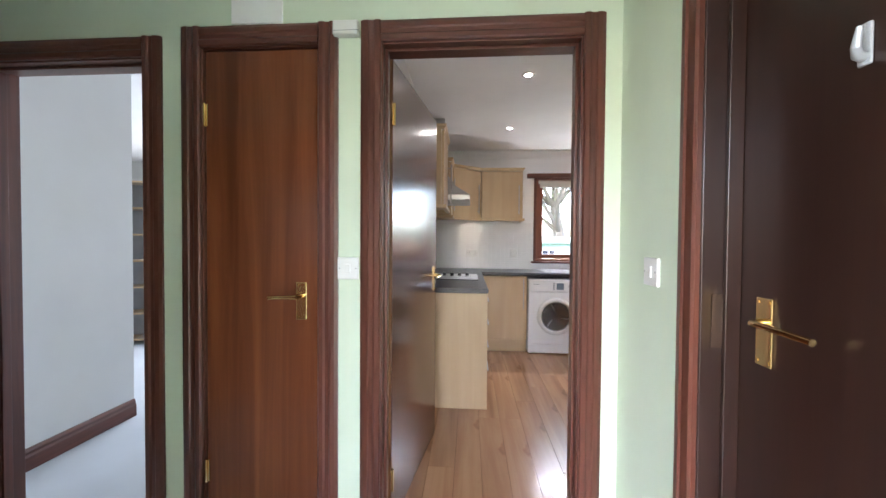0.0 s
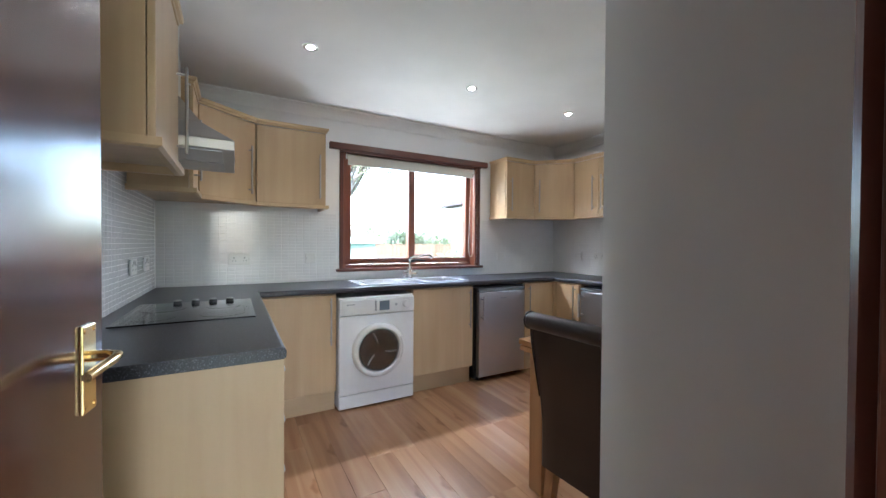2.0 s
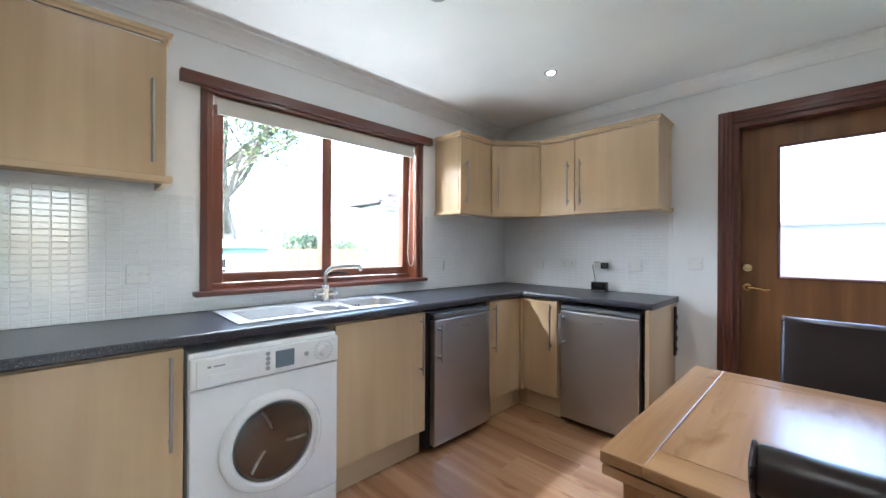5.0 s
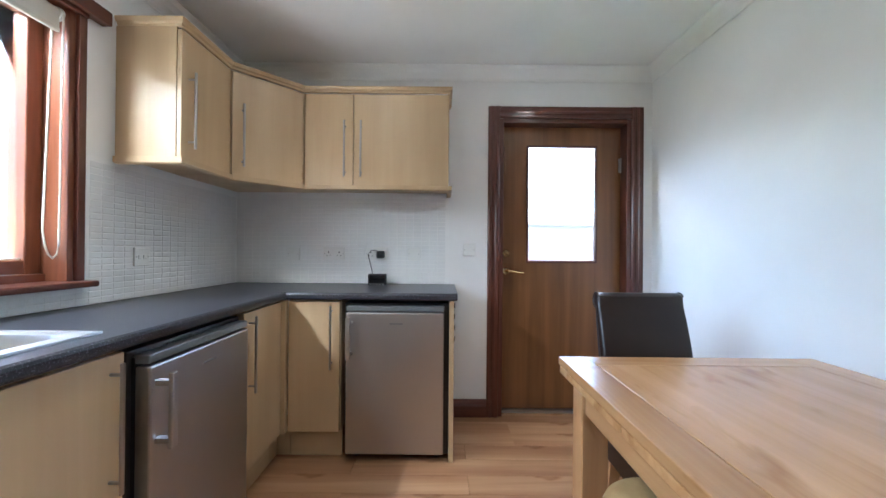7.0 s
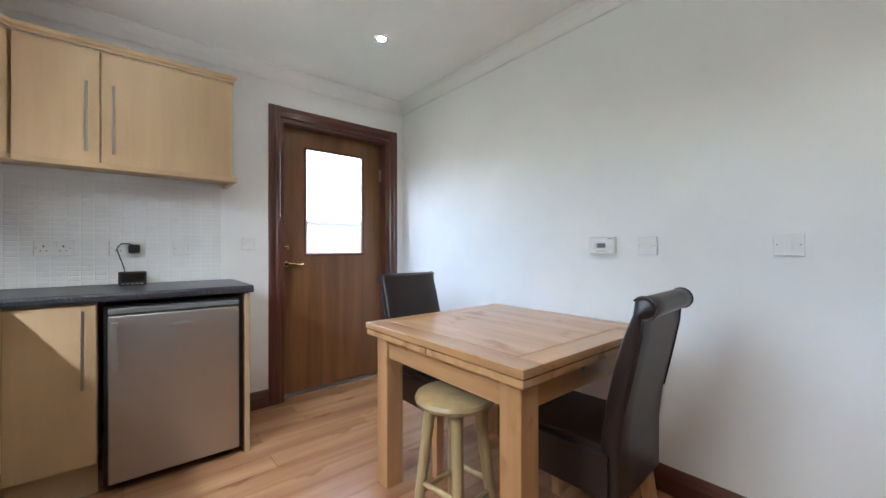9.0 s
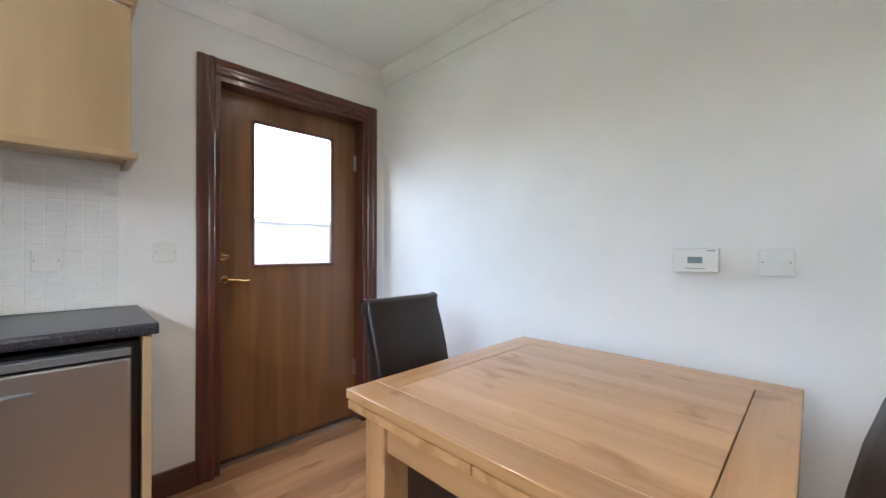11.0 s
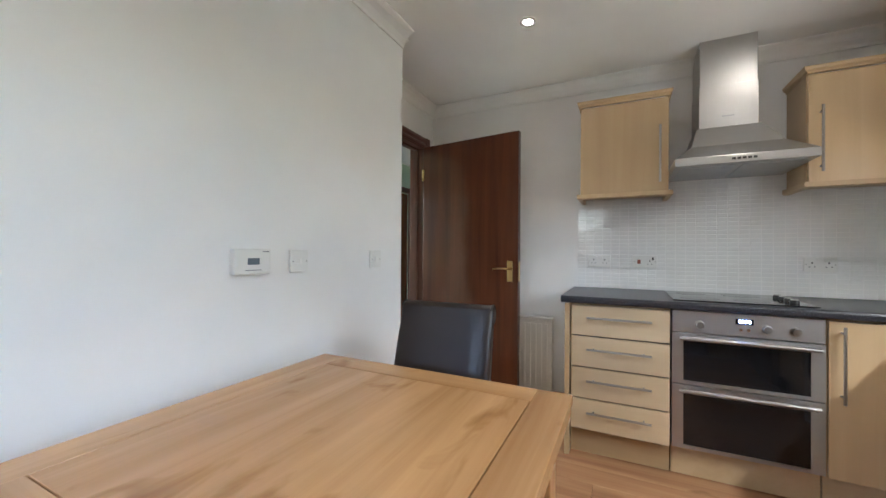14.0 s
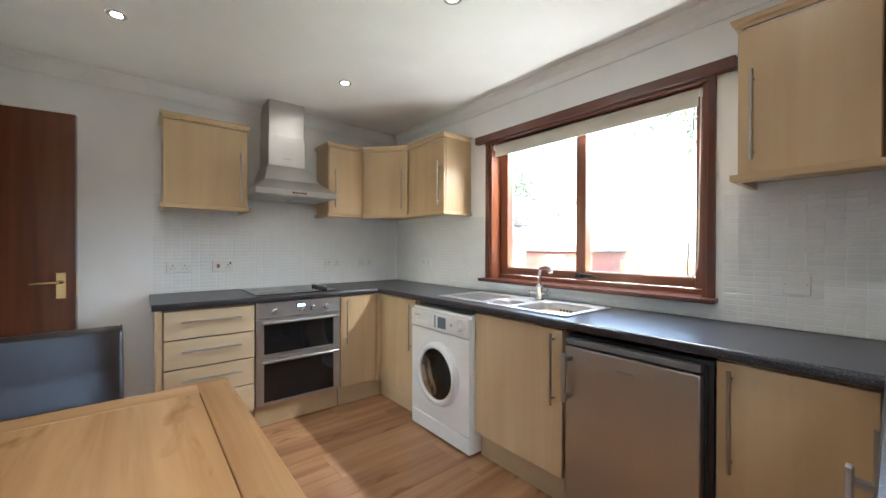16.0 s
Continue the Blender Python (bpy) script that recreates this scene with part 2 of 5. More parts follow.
M_SHED = paint("pale_green_boards", (0.33, 0.46, 0.40), 0.7)
M_FELT = paint("grey_roof_felt", (0.25, 0.27, 0.28), 0.9, 0.2)
M_ROOF = paint("brown_roof_tile", (0.055, 0.043, 0.039), 0.85, 0.25, 0.5, 20)
M_RENDER = paint("white_render", (0.62, 0.60, 0.58), 0.85, 0.06, 0.4, 60)
M_GARDENWALL = paint("pinkish_render", (0.15, 0.105, 0.092), 0.85, 0.08, 0.4, 60)
M_REDBRICK = paint("red_brick", (0.34, 0.13, 0.09), 0.85, 0.2)
M_BARK = paint("grey_bark", (0.13, 0.115, 0.09), 0.95, 0.3, 0.8, 40)
M_LEAF = paint("young_leaves", (0.12, 0.16, 0.06), 0.6, 0.4)

# ---- building helpers ----


def bx(bm, x0, y0, z0, x1, y1, z1):
    x0, x1, y0, y1, z0, z1 = min(x0, x1), max(x0, x1), min(y0, y1), max(y0, y1), min(z0, z1), max(z0, z1)
    v = [bm.verts.new(p) for p in ((x0, y0, z0), (x1, y0, z0), (x1, y1, z0), (x0, y1, z0), (x0, y0, z1), (x1, y0, z1), (x1, y1, z1), (x0, y1, z1))]
    for f in ((0, 3, 2, 1), (4, 5, 6, 7), (0, 1, 5, 4), (1, 2, 6, 5), (2, 3, 7, 6), (3, 0, 4, 7)):
        bm.faces.new([v[i] for i in f])
    return v


def box(x0, y0, z0, x1, y1, z1, bev=0.0, seg=2):
    bm = bmesh.new()
    bx(bm, x0, y0, z0, x1, y1, z1)
    if bev:
        bmesh.ops.bevel(bm, geom=bm.edges[:], offset=bev, segments=seg, affect="EDGES", profile=0.5)
    return bm


def boxes(*rows):
    bm = bmesh.new()
    for r in rows:
        bx(bm, *r)
    return bm


def prism(points, z0, z1, bev=0.0):
    """An upright prism over a plan, points anticlockwise."""
    bm = bmesh.new()
    lo = [bm.verts.new((x, y, z0)) for x, y in points]
    hi = [bm.verts.new((x, y, z1)) for x, y in points]
    n = len(points)
    bm.faces.new(lo[::-1])
    bm.faces.new(hi)
    for i in range(n):
        bm.faces.new((lo[i], lo[(i + 1) % n], hi[(i + 1) % n], hi[i]))
    if bev:
        bmesh.ops.bevel(bm, geom=bm.edges[:], offset=bev, segments=2, affect="EDGES")
    return bm


def sweep(profile, p0, p1, side, up=(0, 0, 1)):
    """A straight moulding: profile of (sideways, up) pairs carried from p0 to p1."""
    bm = bmesh.new()
    side, up = Vector(side), Vector(up)
    rows = [[bm.verts.new(Vector(p) + side * a + up * b) for a, b in profile] for p in (p0, p1)]
    n = len(profile)
    for i in range(n):
        bm.faces.new((rows[0][i], rows[0][(i + 1) % n], rows[1][(i + 1) % n], rows[1][i]))
    bm.faces.new(rows[0][::-1])
    bm.faces.new(rows[1])
    bmesh.ops.recalc_face_normals(bm, faces=bm.faces[:])
    return bm


def cyl(x, y, z0, z1, r0, r1=None, n=24, bm=None):
    bm = bm or bmesh.new()
    r1 = r0 if r1 is None else r1
    bmesh.ops.create_cone(bm, cap_ends=True, segments=n, radius1=r0, radius2=r1, depth=z1 - z0, matrix=Matrix.Translation((x, y, (z0 + z1) / 2)))
    return bm


def rod(p0, p1, r0, r1=None, n=12, bm=None):
    bm = bm or bmesh.new()
    p0, p1 = Vector(p0), Vector(p1)
    d = p1 - p0
    m = Matrix.Translation((p0 + p1) / 2) @ d.to_track_quat("Z", "Y").to_matrix().to_4x4()
    bmesh.ops.create_cone(bm, cap_ends=True, segments=n, radius1=r0, radius2=r0 if r1 is None else r1, depth=d.length, matrix=m)
    return bm


def tube(points, r, n=10, bm=None):
    """A round tube along points; r is one radius or one per point."""
    bm = bm or bmesh.new()
    pts = [Vector(p) for p in points]
    rings = []
    ref = Vector((0.31, 0.17, 0.93)).normalized()
    for i, p in enumerate(pts):
        d = (pts[min(i + 1, len(pts) - 1)] - pts[max(i - 1, 0)]).normalized()
        u = d.cross(ref).normalized()
        w = d.cross(u)
        rr = r[i] if isinstance(r, (list, tuple)) else r
        rings.append([bm.verts.new(p + (u * math.cos(a) + w * math.sin(a)) * rr) for a in (2 * math.pi * k / n for k in range(n))])
    for a, b in zip(rings, rings[1:]):
        for k in range(n):
            bm.faces.new((a[k], a[(k + 1) % n], b[(k + 1) % n], b[k]))
    bm.faces.new(rings[0])
    bm.faces.new(rings[-1][::-1])
    bmesh.ops.recalc_face_normals(bm, faces=bm.faces[:])
    return bm


def lathe(profile, n=40, axis="z", bm=None, centre=(0, 0, 0)):
    """Turns (radius, height) pairs round an axis; y turns it round the depth, towards -y."""
    bm = bm or bmesh.new()
    c = Vector(centre)
    rings = []
    for r, h in profile:
        ring = []
        for k in range(n):
            a = 2 * math.pi * k / n
            p = Vector((r * math.cos(a), r * math.sin(a), h)) if axis == "z" else Vector((r * math.cos(a), -h, r * math.sin(a)))
            ring.append(bm.verts.new(c + p))
        rings.append(ring)
    for a, b in zip(rings, rings[1:]):
        for k in range(n):
            bm.faces.new((a[k], a[(k + 1) % n], b[(k + 1) % n], b[k]))
    if profile[0][0] > 1e-5:
        bm.faces.new(rings[0])
    if profile[-1][0] > 1e-5:
        bm.faces.new(rings[-1])
    bmesh.ops.remove_doubles(bm, verts=bm.verts[:], dist=1e-6)
    bmesh.ops.recalc_face_normals(bm, faces=bm.faces[:])
    return bm


def mesh_of(name, bm, material, smooth=False):
    me = bpy.data.meshes.new(name)
    if smooth:
        for f in bm.faces:
            f.smooth = True
        for e in bm.edges:
            e.smooth = not (len(e.link_faces) == 2 and e.calc_face_angle(0) > radians(38))
    bm.to_mesh(me)
    bm.free()
    me.materials.append(material)
    return me


def part(name, bm, material, parent, label="", smooth=False):
    ob = new(name, mesh_of(name, bm, material, smooth))
    ob.parent = parent
    return tagged(ob, label)


def thing(name, m, label, category, group=""):
    ob = new(name)
    ob.empty_display_size = 0.05
    ob.matrix_world = m
    return tagged(ob, label, category, group)


def structure(name, bm, material, label="", category=""):
    return tagged(new(name, mesh_of(name, bm, material)), label, category, kind="structure")


# ---- plan ----
XH, XE, YW, YT, ZC = -0.35, 3.56, 5.07, 2.20, 2.40
HY0, HY1 = 1.705, 1.83
XR = 0.735
HX = 0.71

# kitchen walls
WX0, WX1, WZ0, WZ1 = 0.99, 2.42, 1.01, 2.07
structure("wall_north", boxes((-0.45, YW, 0, WX0, 5.35, ZC), (WX1, YW, 0, 3.86, 5.35, ZC), (WX0, YW, 0, WX1, 5.35, WZ0), (WX0, YW, WZ1, WX1, 5.35, ZC)), M_WALL, "white painted kitchen wall with a wide window", "wall")
structure("wall_west", boxes((-0.45, HY1, 0, XH, YW, ZC)), M_WALL, "white painted wall behind the hob", "wall")
DY0, DY1, DZ = 2.345, 3.255, 2.06
structure("wall_east", boxes((XE, 2.06, 0, 3.86, DY0, ZC), (XE, DY1, 0, 3.86, YW, ZC), (XE, DY0, DZ, 3.86, DY1, ZC)), M_WALL, "white painted wall with the back door", "wall")
structure("wall_south", boxes((XR, 2.06, 0, XE, YT, ZC)), M_WALL, "plain white painted wall beside the dining table", "wall")
structure("wall_return", boxes((XR, HY1, 0, 0.86, 2.06, ZC)), M_WALL, "short white return wall beside the doorway", "wall")
KX0, KX1, KZ = -0.200, 0.566, 2.026
CX0, CX1 = -0.938, -0.451
LX0, LX1, LZ = -1.91, -1.184, 1.995
hall_pieces = []
for x0, x1 in ((-3.0, LX0), (LX1, CX0), (CX1, KX0), (KX1, XR)):
    hall_pieces.append((x0, x1, 0))
for x0, x1, zz in ((LX0, LX1, LZ), (CX0, CX1, KZ), (KX0, KX1, KZ)):
    hall_pieces.append((x0, x1, zz))
structure("wall_hall_doors", boxes(*[(a, HY0, z, b, HY0 + 0.06, ZC) for a, b, z in hall_pieces]), M_GREEN, "pale green hall wall with three doorways", "wall")
structure("wall_kitchen_doorway", boxes(*[(a, HY0 + 0.06, z, b, HY1, ZC) for a, b, z in hall_pieces]), M_WALL, "white back of the hall partition", "wall")
RY0, RY1, RZ = 0.44, 1.215, 2.022
structure("wall_hall_side", boxes((HX, -1.3, 0, 0.84, RY0, ZC), (HX, RY1, 0, 0.84, HY0, ZC), (HX, RY0, RZ, 0.84, RY1, ZC)), M_GREEN, "pale green hall side wall", "wall")
# openings of the next two walls are unseen, added for the fill lamps
structure("wall_hall_front", boxes((-0.5, -1.4, 0, -0.24, -1.3, ZC), (0.54, -1.4, 0, 0.84, -1.3, ZC), (-0.24, -1.4, 0, 0.54, -1.3, 0.35), (-0.24, -1.4, 2.1, 0.54, -1.3, ZC)), M_GREEN, "plain green wall with an unseen opening added for light", "wall")
structure("wall_hall_corner", boxes((-0.5, -1.3, 0, -0.38, -1.0, ZC), (-0.5, 0.1, 0, -0.38, 0.42, ZC), (-0.5, -1.0, 0, -0.38, 0.1, 0.4), (-0.5, -1.0, 2.1, -0.38, 0.1, ZC)), M_GREEN, "pale green hall corner wall, unseen opening added for light", "wall")
OX = [(-1.20, -0.50), (-2.12, -1.42)]
structure("wall_corridor", boxes((-3.0, 0.42, 0, -2.12, 0.5, ZC), (-1.42, 0.42, 0, -1.20, 0.5, ZC), (-0.50, 0.42, 0, -0.38, 0.5, ZC), (-2.12, 0.42, 1.99, -1.42, 0.5, ZC), (-1.20, 0.42, 1.99, -0.50, 0.5, ZC)), M_GREEN, "pale green corridor wall with two doors", "wall")
structure("wall_corridor_end", boxes((-3.1, 0.42, 0, -3.0, HY1, ZC)), M_GREEN, "plain green wall at the corridor's end", "wall")
structure("wall_lounge_near", boxes((-2.33, HY1, 0, -2.23, 2.73, ZC)), M_GREY, "pale grey lounge wall stub", "wall")
# the gap in the far lounge wall is unseen, added to let light in
structure("wall_lounge_outer", boxes((-5.1, HY1, 0, -5.0, 5.5, ZC), (-5.1, 5.4, 0, -3.4, 5.5, ZC), (-1.8, 5.4, 0, -0.45, 5.5, ZC), (-3.4, 5.4, 0, -1.8, 5.5, 0.95), (-3.4, 5.4, 2.05, -1.8, 5.5, ZC), (-5.1, HY1 - 0.1, 0, -3.0, HY1, ZC)), M_GREY, "pale grey lounge walls", "wall")

structure("ceiling", boxes((-0.45, HY1, ZC, 3.86, 5.35, ZC + 0.12)), M_CEIL, "white painted kitchen ceiling", "ceiling")
structure("ceiling_hall", boxes((-5.1, -1.4, ZC, 0.86, HY1, ZC + 0.12)), M_CEIL, "white hall ceiling", "ceiling")
structure("ceiling_lounge", boxes((-5.1, HY1, ZC, -0.45, 5.5, ZC + 0.12)), M_CEIL, "white lounge ceiling", "ceiling")
floor_ob = structure("floor", boxes((-0.45, HY0, -0.12, 3.86, 5.35, -0.012)), M_SUB, "light oak laminate floor in long planks", "floor")
structure("floor_hall", boxes((-5.1, -1.4, -0.12, 0.84, HY0, -0.002)), M_CARPET, "pale grey hall carpet", "floor")
structure("floor_lounge", boxes((-5.1, HY0, -0.12, -0.45, 5.5, -0.002)), M_CARPET, "pale blue-grey lounge carpet", "floor")

# coving
COVE = [(0, 0), (0.075, 0), (0.075, -0.008), (0.05, -0.02), (0.028, -0.042), (0.012, -0.07), (0.008, -0.085), (0, -0.085)]
for nm, p0, p1, sd in (("cornice_north", (XH, YW, ZC), (XE, YW, ZC), (0, -1, 0)), ("cornice_west", (XH, HY1, ZC), (XH, YW, ZC), (1, 0, 0)), ("cornice_east", (XE, YT, ZC), (XE, YW, ZC), (-1, 0, 0)), ("cornice_south", (XR, YT, ZC), (XE, YT, ZC), (0, 1, 0)), ("cornice_return", (XR, HY1, ZC), (XR, YT, ZC), (-1, 0, 0)), ("cornice_doorway", (XH, HY1, ZC), (XR, HY1, ZC), (0, 1, 0))):
    structure(nm, sweep(COVE, p0, p1, sd), M_CEIL, "white plaster coving", "cornice")

# skirting
SKIRT = [(0, 0), (0.018, 0), (0.018, 0.075), (0.012, 0.088), (0.012, 0.1), (0.006, 0.115), (0, 0.12)]
for nm, p0, p1, sd, mt in (("baseboard_south", (XR, YT, 0), (XE, YT, 0), (0, 1, 0), M_TRIMH), ("baseboard_east", (XE, 3.335, 0), (XE, 3.57, 0), (-1, 0, 0), M_TRIMY), ("baseboard_return", (XR, HY1, 0), (XR, YT + 0.018, 0), (-1, 0, 0), M_TRIMY), ("baseboard_west", (XH, HY1, 0), (XH, 3.0, 0), (1, 0, 0), M_TRIMY), ("baseboard_lounge", (-2.23, HY1, 0), (-2.23, 2.73, 0), (1, 0, 0), M_TRIMY), ("baseboard_hall", (HX, 1.30, 0), (HX, HY0, 0), (-1, 0, 0), M_TRIMY), ("baseboard_hall_doors", (-1.08, HY0, 0), (-1.015, HY0, 0), (0, -1, 0), M_TRIMH)):
    structure(nm, sweep(SKIRT, p0, p1, sd), mt, "dark-stained moulded skirting board", "baseboard")

# ---- doors ----
ARCH = [(0, 0), (0.08, 0), (0.08, 0.010), (0.068, 0.016), (0.05, 0.018), (0.045, 0.013), (0.03, 0.013), (0.022, 0.018), (0.006, 0.018), (0, 0.012)]


def architrave(name, x0, x1, top, m, label, lining=0.125, stop_at=0.07, jamb=None):
    """Door casing round an opening; locally x along the wall, -y towards the viewer, wall face at y = 0."""
    t = thing(name, m, label, "door frame")
    t["kind"] = "structure"
    a = [(-p, q) for p, q in ARCH]
    part("casing_leg", sweep(a, (x0, 0, 0), (x0, 0, top + 0.08), (1, 0, 0), (0, -1, 0)), M_TRIM, t)
    part("casing_leg", sweep(ARCH, (x1, 0, 0), (x1, 0, top + 0.08), (1, 0, 0), (0, -1, 0)), M_TRIM, t)
    part("casing_head", sweep(ARCH, (x0 - 0.0, 0, top), (x1 + 0.0, 0, top), (0, 0, 1), (0, -1, 0)), M_TRIMH, t)
    jamb, jamb_head = jamb or M_TRIM, jamb or M_TRIMH
    if lining:
        part("jamb", box(x0 - 0.002, 0.0, 0, x0 + 0.006, lining, top, 0.002), jamb, t)
        part("jamb", box(x1 - 0.006, 0.0, 0, x1 + 0.002, lining, top, 0.002), jamb, t)
        part("head_lining", box(x0 + 0.006, 0.0, top - 0.006, x1 - 0.006, lining, top + 0.002, 0.002), jamb_head, t)
        for s0, s1 in ((x0 + 0.006, x0 + 0.018), (x1 - 0.018, x1 - 0.006)):
            part("door_stop", box(s0, stop_at - 0.035, 0, s1, stop_at, top - 0.006, 0.002), jamb, t)
        part("door_stop", box(x0 + 0.018, stop_at - 0.035, top - 0.018, x1 - 0.018, stop_at, top - 0.006, 0.002), jamb_head, t)
    return t


def lever(parent, x, y, z, out, turn, reach=0.115, stand=0.05):
    """A brass plate with a lever; out is -1 or 1 along local y, turn -1 or 1 along x."""
    h = part("door_handle", box(x - 0.022, min(y, y + out * 0.006), z - 0.075, x + 0.022, max(y, y + out * 0.006), z + 0.075, 0.002), M_BRASS, parent, "polished brass lever handle")
    part("lever", tube([(x, y + out * 0.004, z + 0.02), (x, y + out * stand * 0.6, z + 0.02), (x + turn * 0.008, y + out * stand * 0.92, z + 0.02), (x + turn * 0.03, y + out * stand, z + 0.02), (x + turn * reach * 0.65, y + out * stand, z + 0.019), (x + turn * reach, y + out * (stand - 0.002), z + 0.016)], [0.010, 0.009, 0.009, 0.008, 0.0075, 0.007], 12), M_BRASS, h, "", True)
    for dx in (-0.015, 0.015):
        for dz in (-0.065, 0.065):
            part("screw", rod((x + dx, y + out * 0.006, z + dz), (x + dx, y + out * 0.0075, z + dz), 0.0035, None, 10), M_BRASS, h)


def hinge_at(parent, x, y, z, name="hinge"):
    bm = box(x - 0.012, y - 0.004, z - 0.045, x + 0.012, y + 0.001, z + 0.045, 0.001)
    rod((x, y - 0.007, z - 0.047), (x, y - 0.007, z + 0.047), 0.005, None, 10, bm)
    part(name, bm, M_BRASS, parent, "brass butt hinge")


# hall casings
architrave("door_frame_kitchen", KX0, KX1, KZ, pose(0, HY0, 0), "dark-stained moulded frame round the kitchen doorway")
architrave("door_frame_cupboard", CX0, CX1, KZ, pose(0, HY0, 0), "dark-stained moulded frame round the cupboard door")
architrave("door_frame_lounge", LX0, LX1, LZ, pose(0, HY0, 0), "dark-stained moulded frame round the lounge opening")
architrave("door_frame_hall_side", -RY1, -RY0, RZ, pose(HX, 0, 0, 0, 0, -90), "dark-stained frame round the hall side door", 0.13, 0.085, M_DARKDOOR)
architrave("door_frame_kitchen_side", -KX1, -KX0, KZ, pose(0, HY1, 0, 0, 0, 180), "dark-stained frame seen from the kitchen", 0)
for x0, x1 in OX:
    architrave("door_frame_corridor", -x1, -x0, 1.99, pose(0, 0.5, 0, 0, 0, 180), "dark-stained frame of a corridor door", 0)

# open kitchen door
KL = 0.84
kd = thing("kitchen_door", pose(-0.182, 1.832, 0, 0, 0, 82.3), "flush mahogany veneer door standing open", "door")
part("leaf", box(0, 0, 0.008, KL, 0.04, 2.024, 0.002), M_MAHOGSHADED, kd)
part("lipping", box(-0.0015, 0.003, 0.01, 0.0, 0.037, 2.022), M_OAKDOOR, kd, "paler hardwood lipping on the hinge edge")
lever(kd, KL - 0.06, 0.0, 1.02, -1, -1)
lever(kd, KL - 0.06, 0.04, 1.02, 1, -1)
for z in (0.22, 1.79):
    hinge_at(kd, 0.0, -0.001, z)
part("latch_plate", box(KL, 0.008, 0.95, KL + 0.002, 0.032, 1.09), M_BRASS, kd, "brass latch plate")

cd = thing("cupboard_door", pose(0, HY0 + 0.012, 0), "closed flush mahogany cupboard door with ribbon grain", "door")
part("leaf", box(CX0 + 0.009, 0, 0.008, CX1 - 0.009, 0.04, KZ - 0.01, 0.002), M_MAHOG, cd)
lever(cd, CX1 - 0.075, 0.0, 1.01, -1, -1)
for z in (0.30, 1.76):
    hinge_at(cd, CX0 + 0.008, -0.003, z)

sdm = pose(HX + 0.085, 0, 0, 0, 0, -90)
sdoor = thing("side_door", sdm, "very dark brown flush door, closed", "door")
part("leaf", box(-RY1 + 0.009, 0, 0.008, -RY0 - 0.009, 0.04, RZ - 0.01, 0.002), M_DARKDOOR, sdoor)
lever(sdoor, -RY1 + 0.094, 0.0, 1.06, -1, 1, 0.15, 0.036)
part("strike_plate", box(-RY1 + 0.0062, -0.06, 1.0, -RY1 + 0.0085, -0.035, 1.13), M_TRIMSHADE, sdoor, "worn brown strike plate")
hook = part("coat_hook", box(-0.937, -0.008, 1.545, -0.915, 0, 1.615, 0.004), M_SILVERPL, sdoor, "pale grey coat hook", True)
part("prong", tube([(-0.926, -0.006, 1.56), (-0.922, -0.02, 1.56), (-0.914, -0.03, 1.57), (-0.908, -0.03, 1.60)], [0.009, 0.008, 0.007, 0.005], 10), M_SILVERPL, hook, "", True)

for i, (x0, x1) in enumerate(OX):
    od = thing("corridor_door", pose(0, 0.49, 0, 0, 0, 180), "closed flush mahogany corridor door", "door", "corridor doors")
    part("leaf", box(-x1 + 0.004, 0, 0.008, -x0 - 0.004, 0.04, 1.985, 0.002), M_MAHOG, od)
    lever(od, -x1 + 0.07, 0.0, 1.02, -1, 1)

# back door
bd = thing("door_1", pose(0, 0, 0), "stained oak back door with a frosted pane", "door")
BX = 3.655
PY0, PY1, PZ0, PZ1 = 2.549, 3.043, 1.065, 1.895
part("leaf", boxes((BX, DY0 + 0.03, 0.02, BX + 0.045, PY0, DZ - 0.03), (BX, PY1, 0.02, BX + 0.045, DY1 - 0.03, DZ - 0.03), (BX, PY0, 0.02, BX + 0.045, PY1, PZ0), (BX, PY0, PZ1, BX + 0.045, PY1, DZ - 0.03)), M_OAKDOOR, bd)
BEAD = [(0, 0), (0.016, 0), (0.016, 0.004), (0.006, 0.012), (0, 0.012)]
part("glazing_bead", sweep(BEAD, (BX, PY0 - 0.004, PZ0), (BX, PY0 - 0.004, PZ1), (0, 1, 0), (-1, 0, 0)), M_TRIM, bd)
part("glazing_bead", sweep(BEAD, (BX, PY1 + 0.004, PZ0), (BX, PY1 + 0.004, PZ1), (0, -1, 0), (-1, 0, 0)), M_TRIM, bd)
part("glazing_bead", sweep(BEAD, (BX, PY0, PZ0 - 0.004), (BX, PY1, PZ0 - 0.004), (0, 0, 1), (-1, 0, 0)), M_TRIMY, bd)
part("glazing_bead", sweep(BEAD, (BX, PY0, PZ1 + 0.004), (BX, PY1, PZ1 + 0.004), (0, 0, -1), (-1, 0, 0)), M_TRIMY, bd)
pane = part("pane", box(BX + 0.018, PY0 - 0.005, PZ0 - 0.005, BX + 0.026, PY1 + 0.005, PZ1 + 0.005), M_FROST, bd, "frosted glass pane")
pane.visible_shadow = False
ro = part("lock_rose", rod((BX, 3.19, 1.125), (BX - 0.01, 3.19, 1.125), 0.026, 0.024, 24), M_BRASS, bd, "round brass lock rose")
part("thumb_turn", box(BX - 0.028, 3.172, 1.119, BX - 0.01, 3.208, 1.131, 0.003), M_BRASS, ro)
hr = part("door_handle", rod((BX, 3.19, 1.0), (BX - 0.01, 3.19, 1.0), 0.026, 0.024, 24), M_BRASS, bd, "curved brass lever handle")
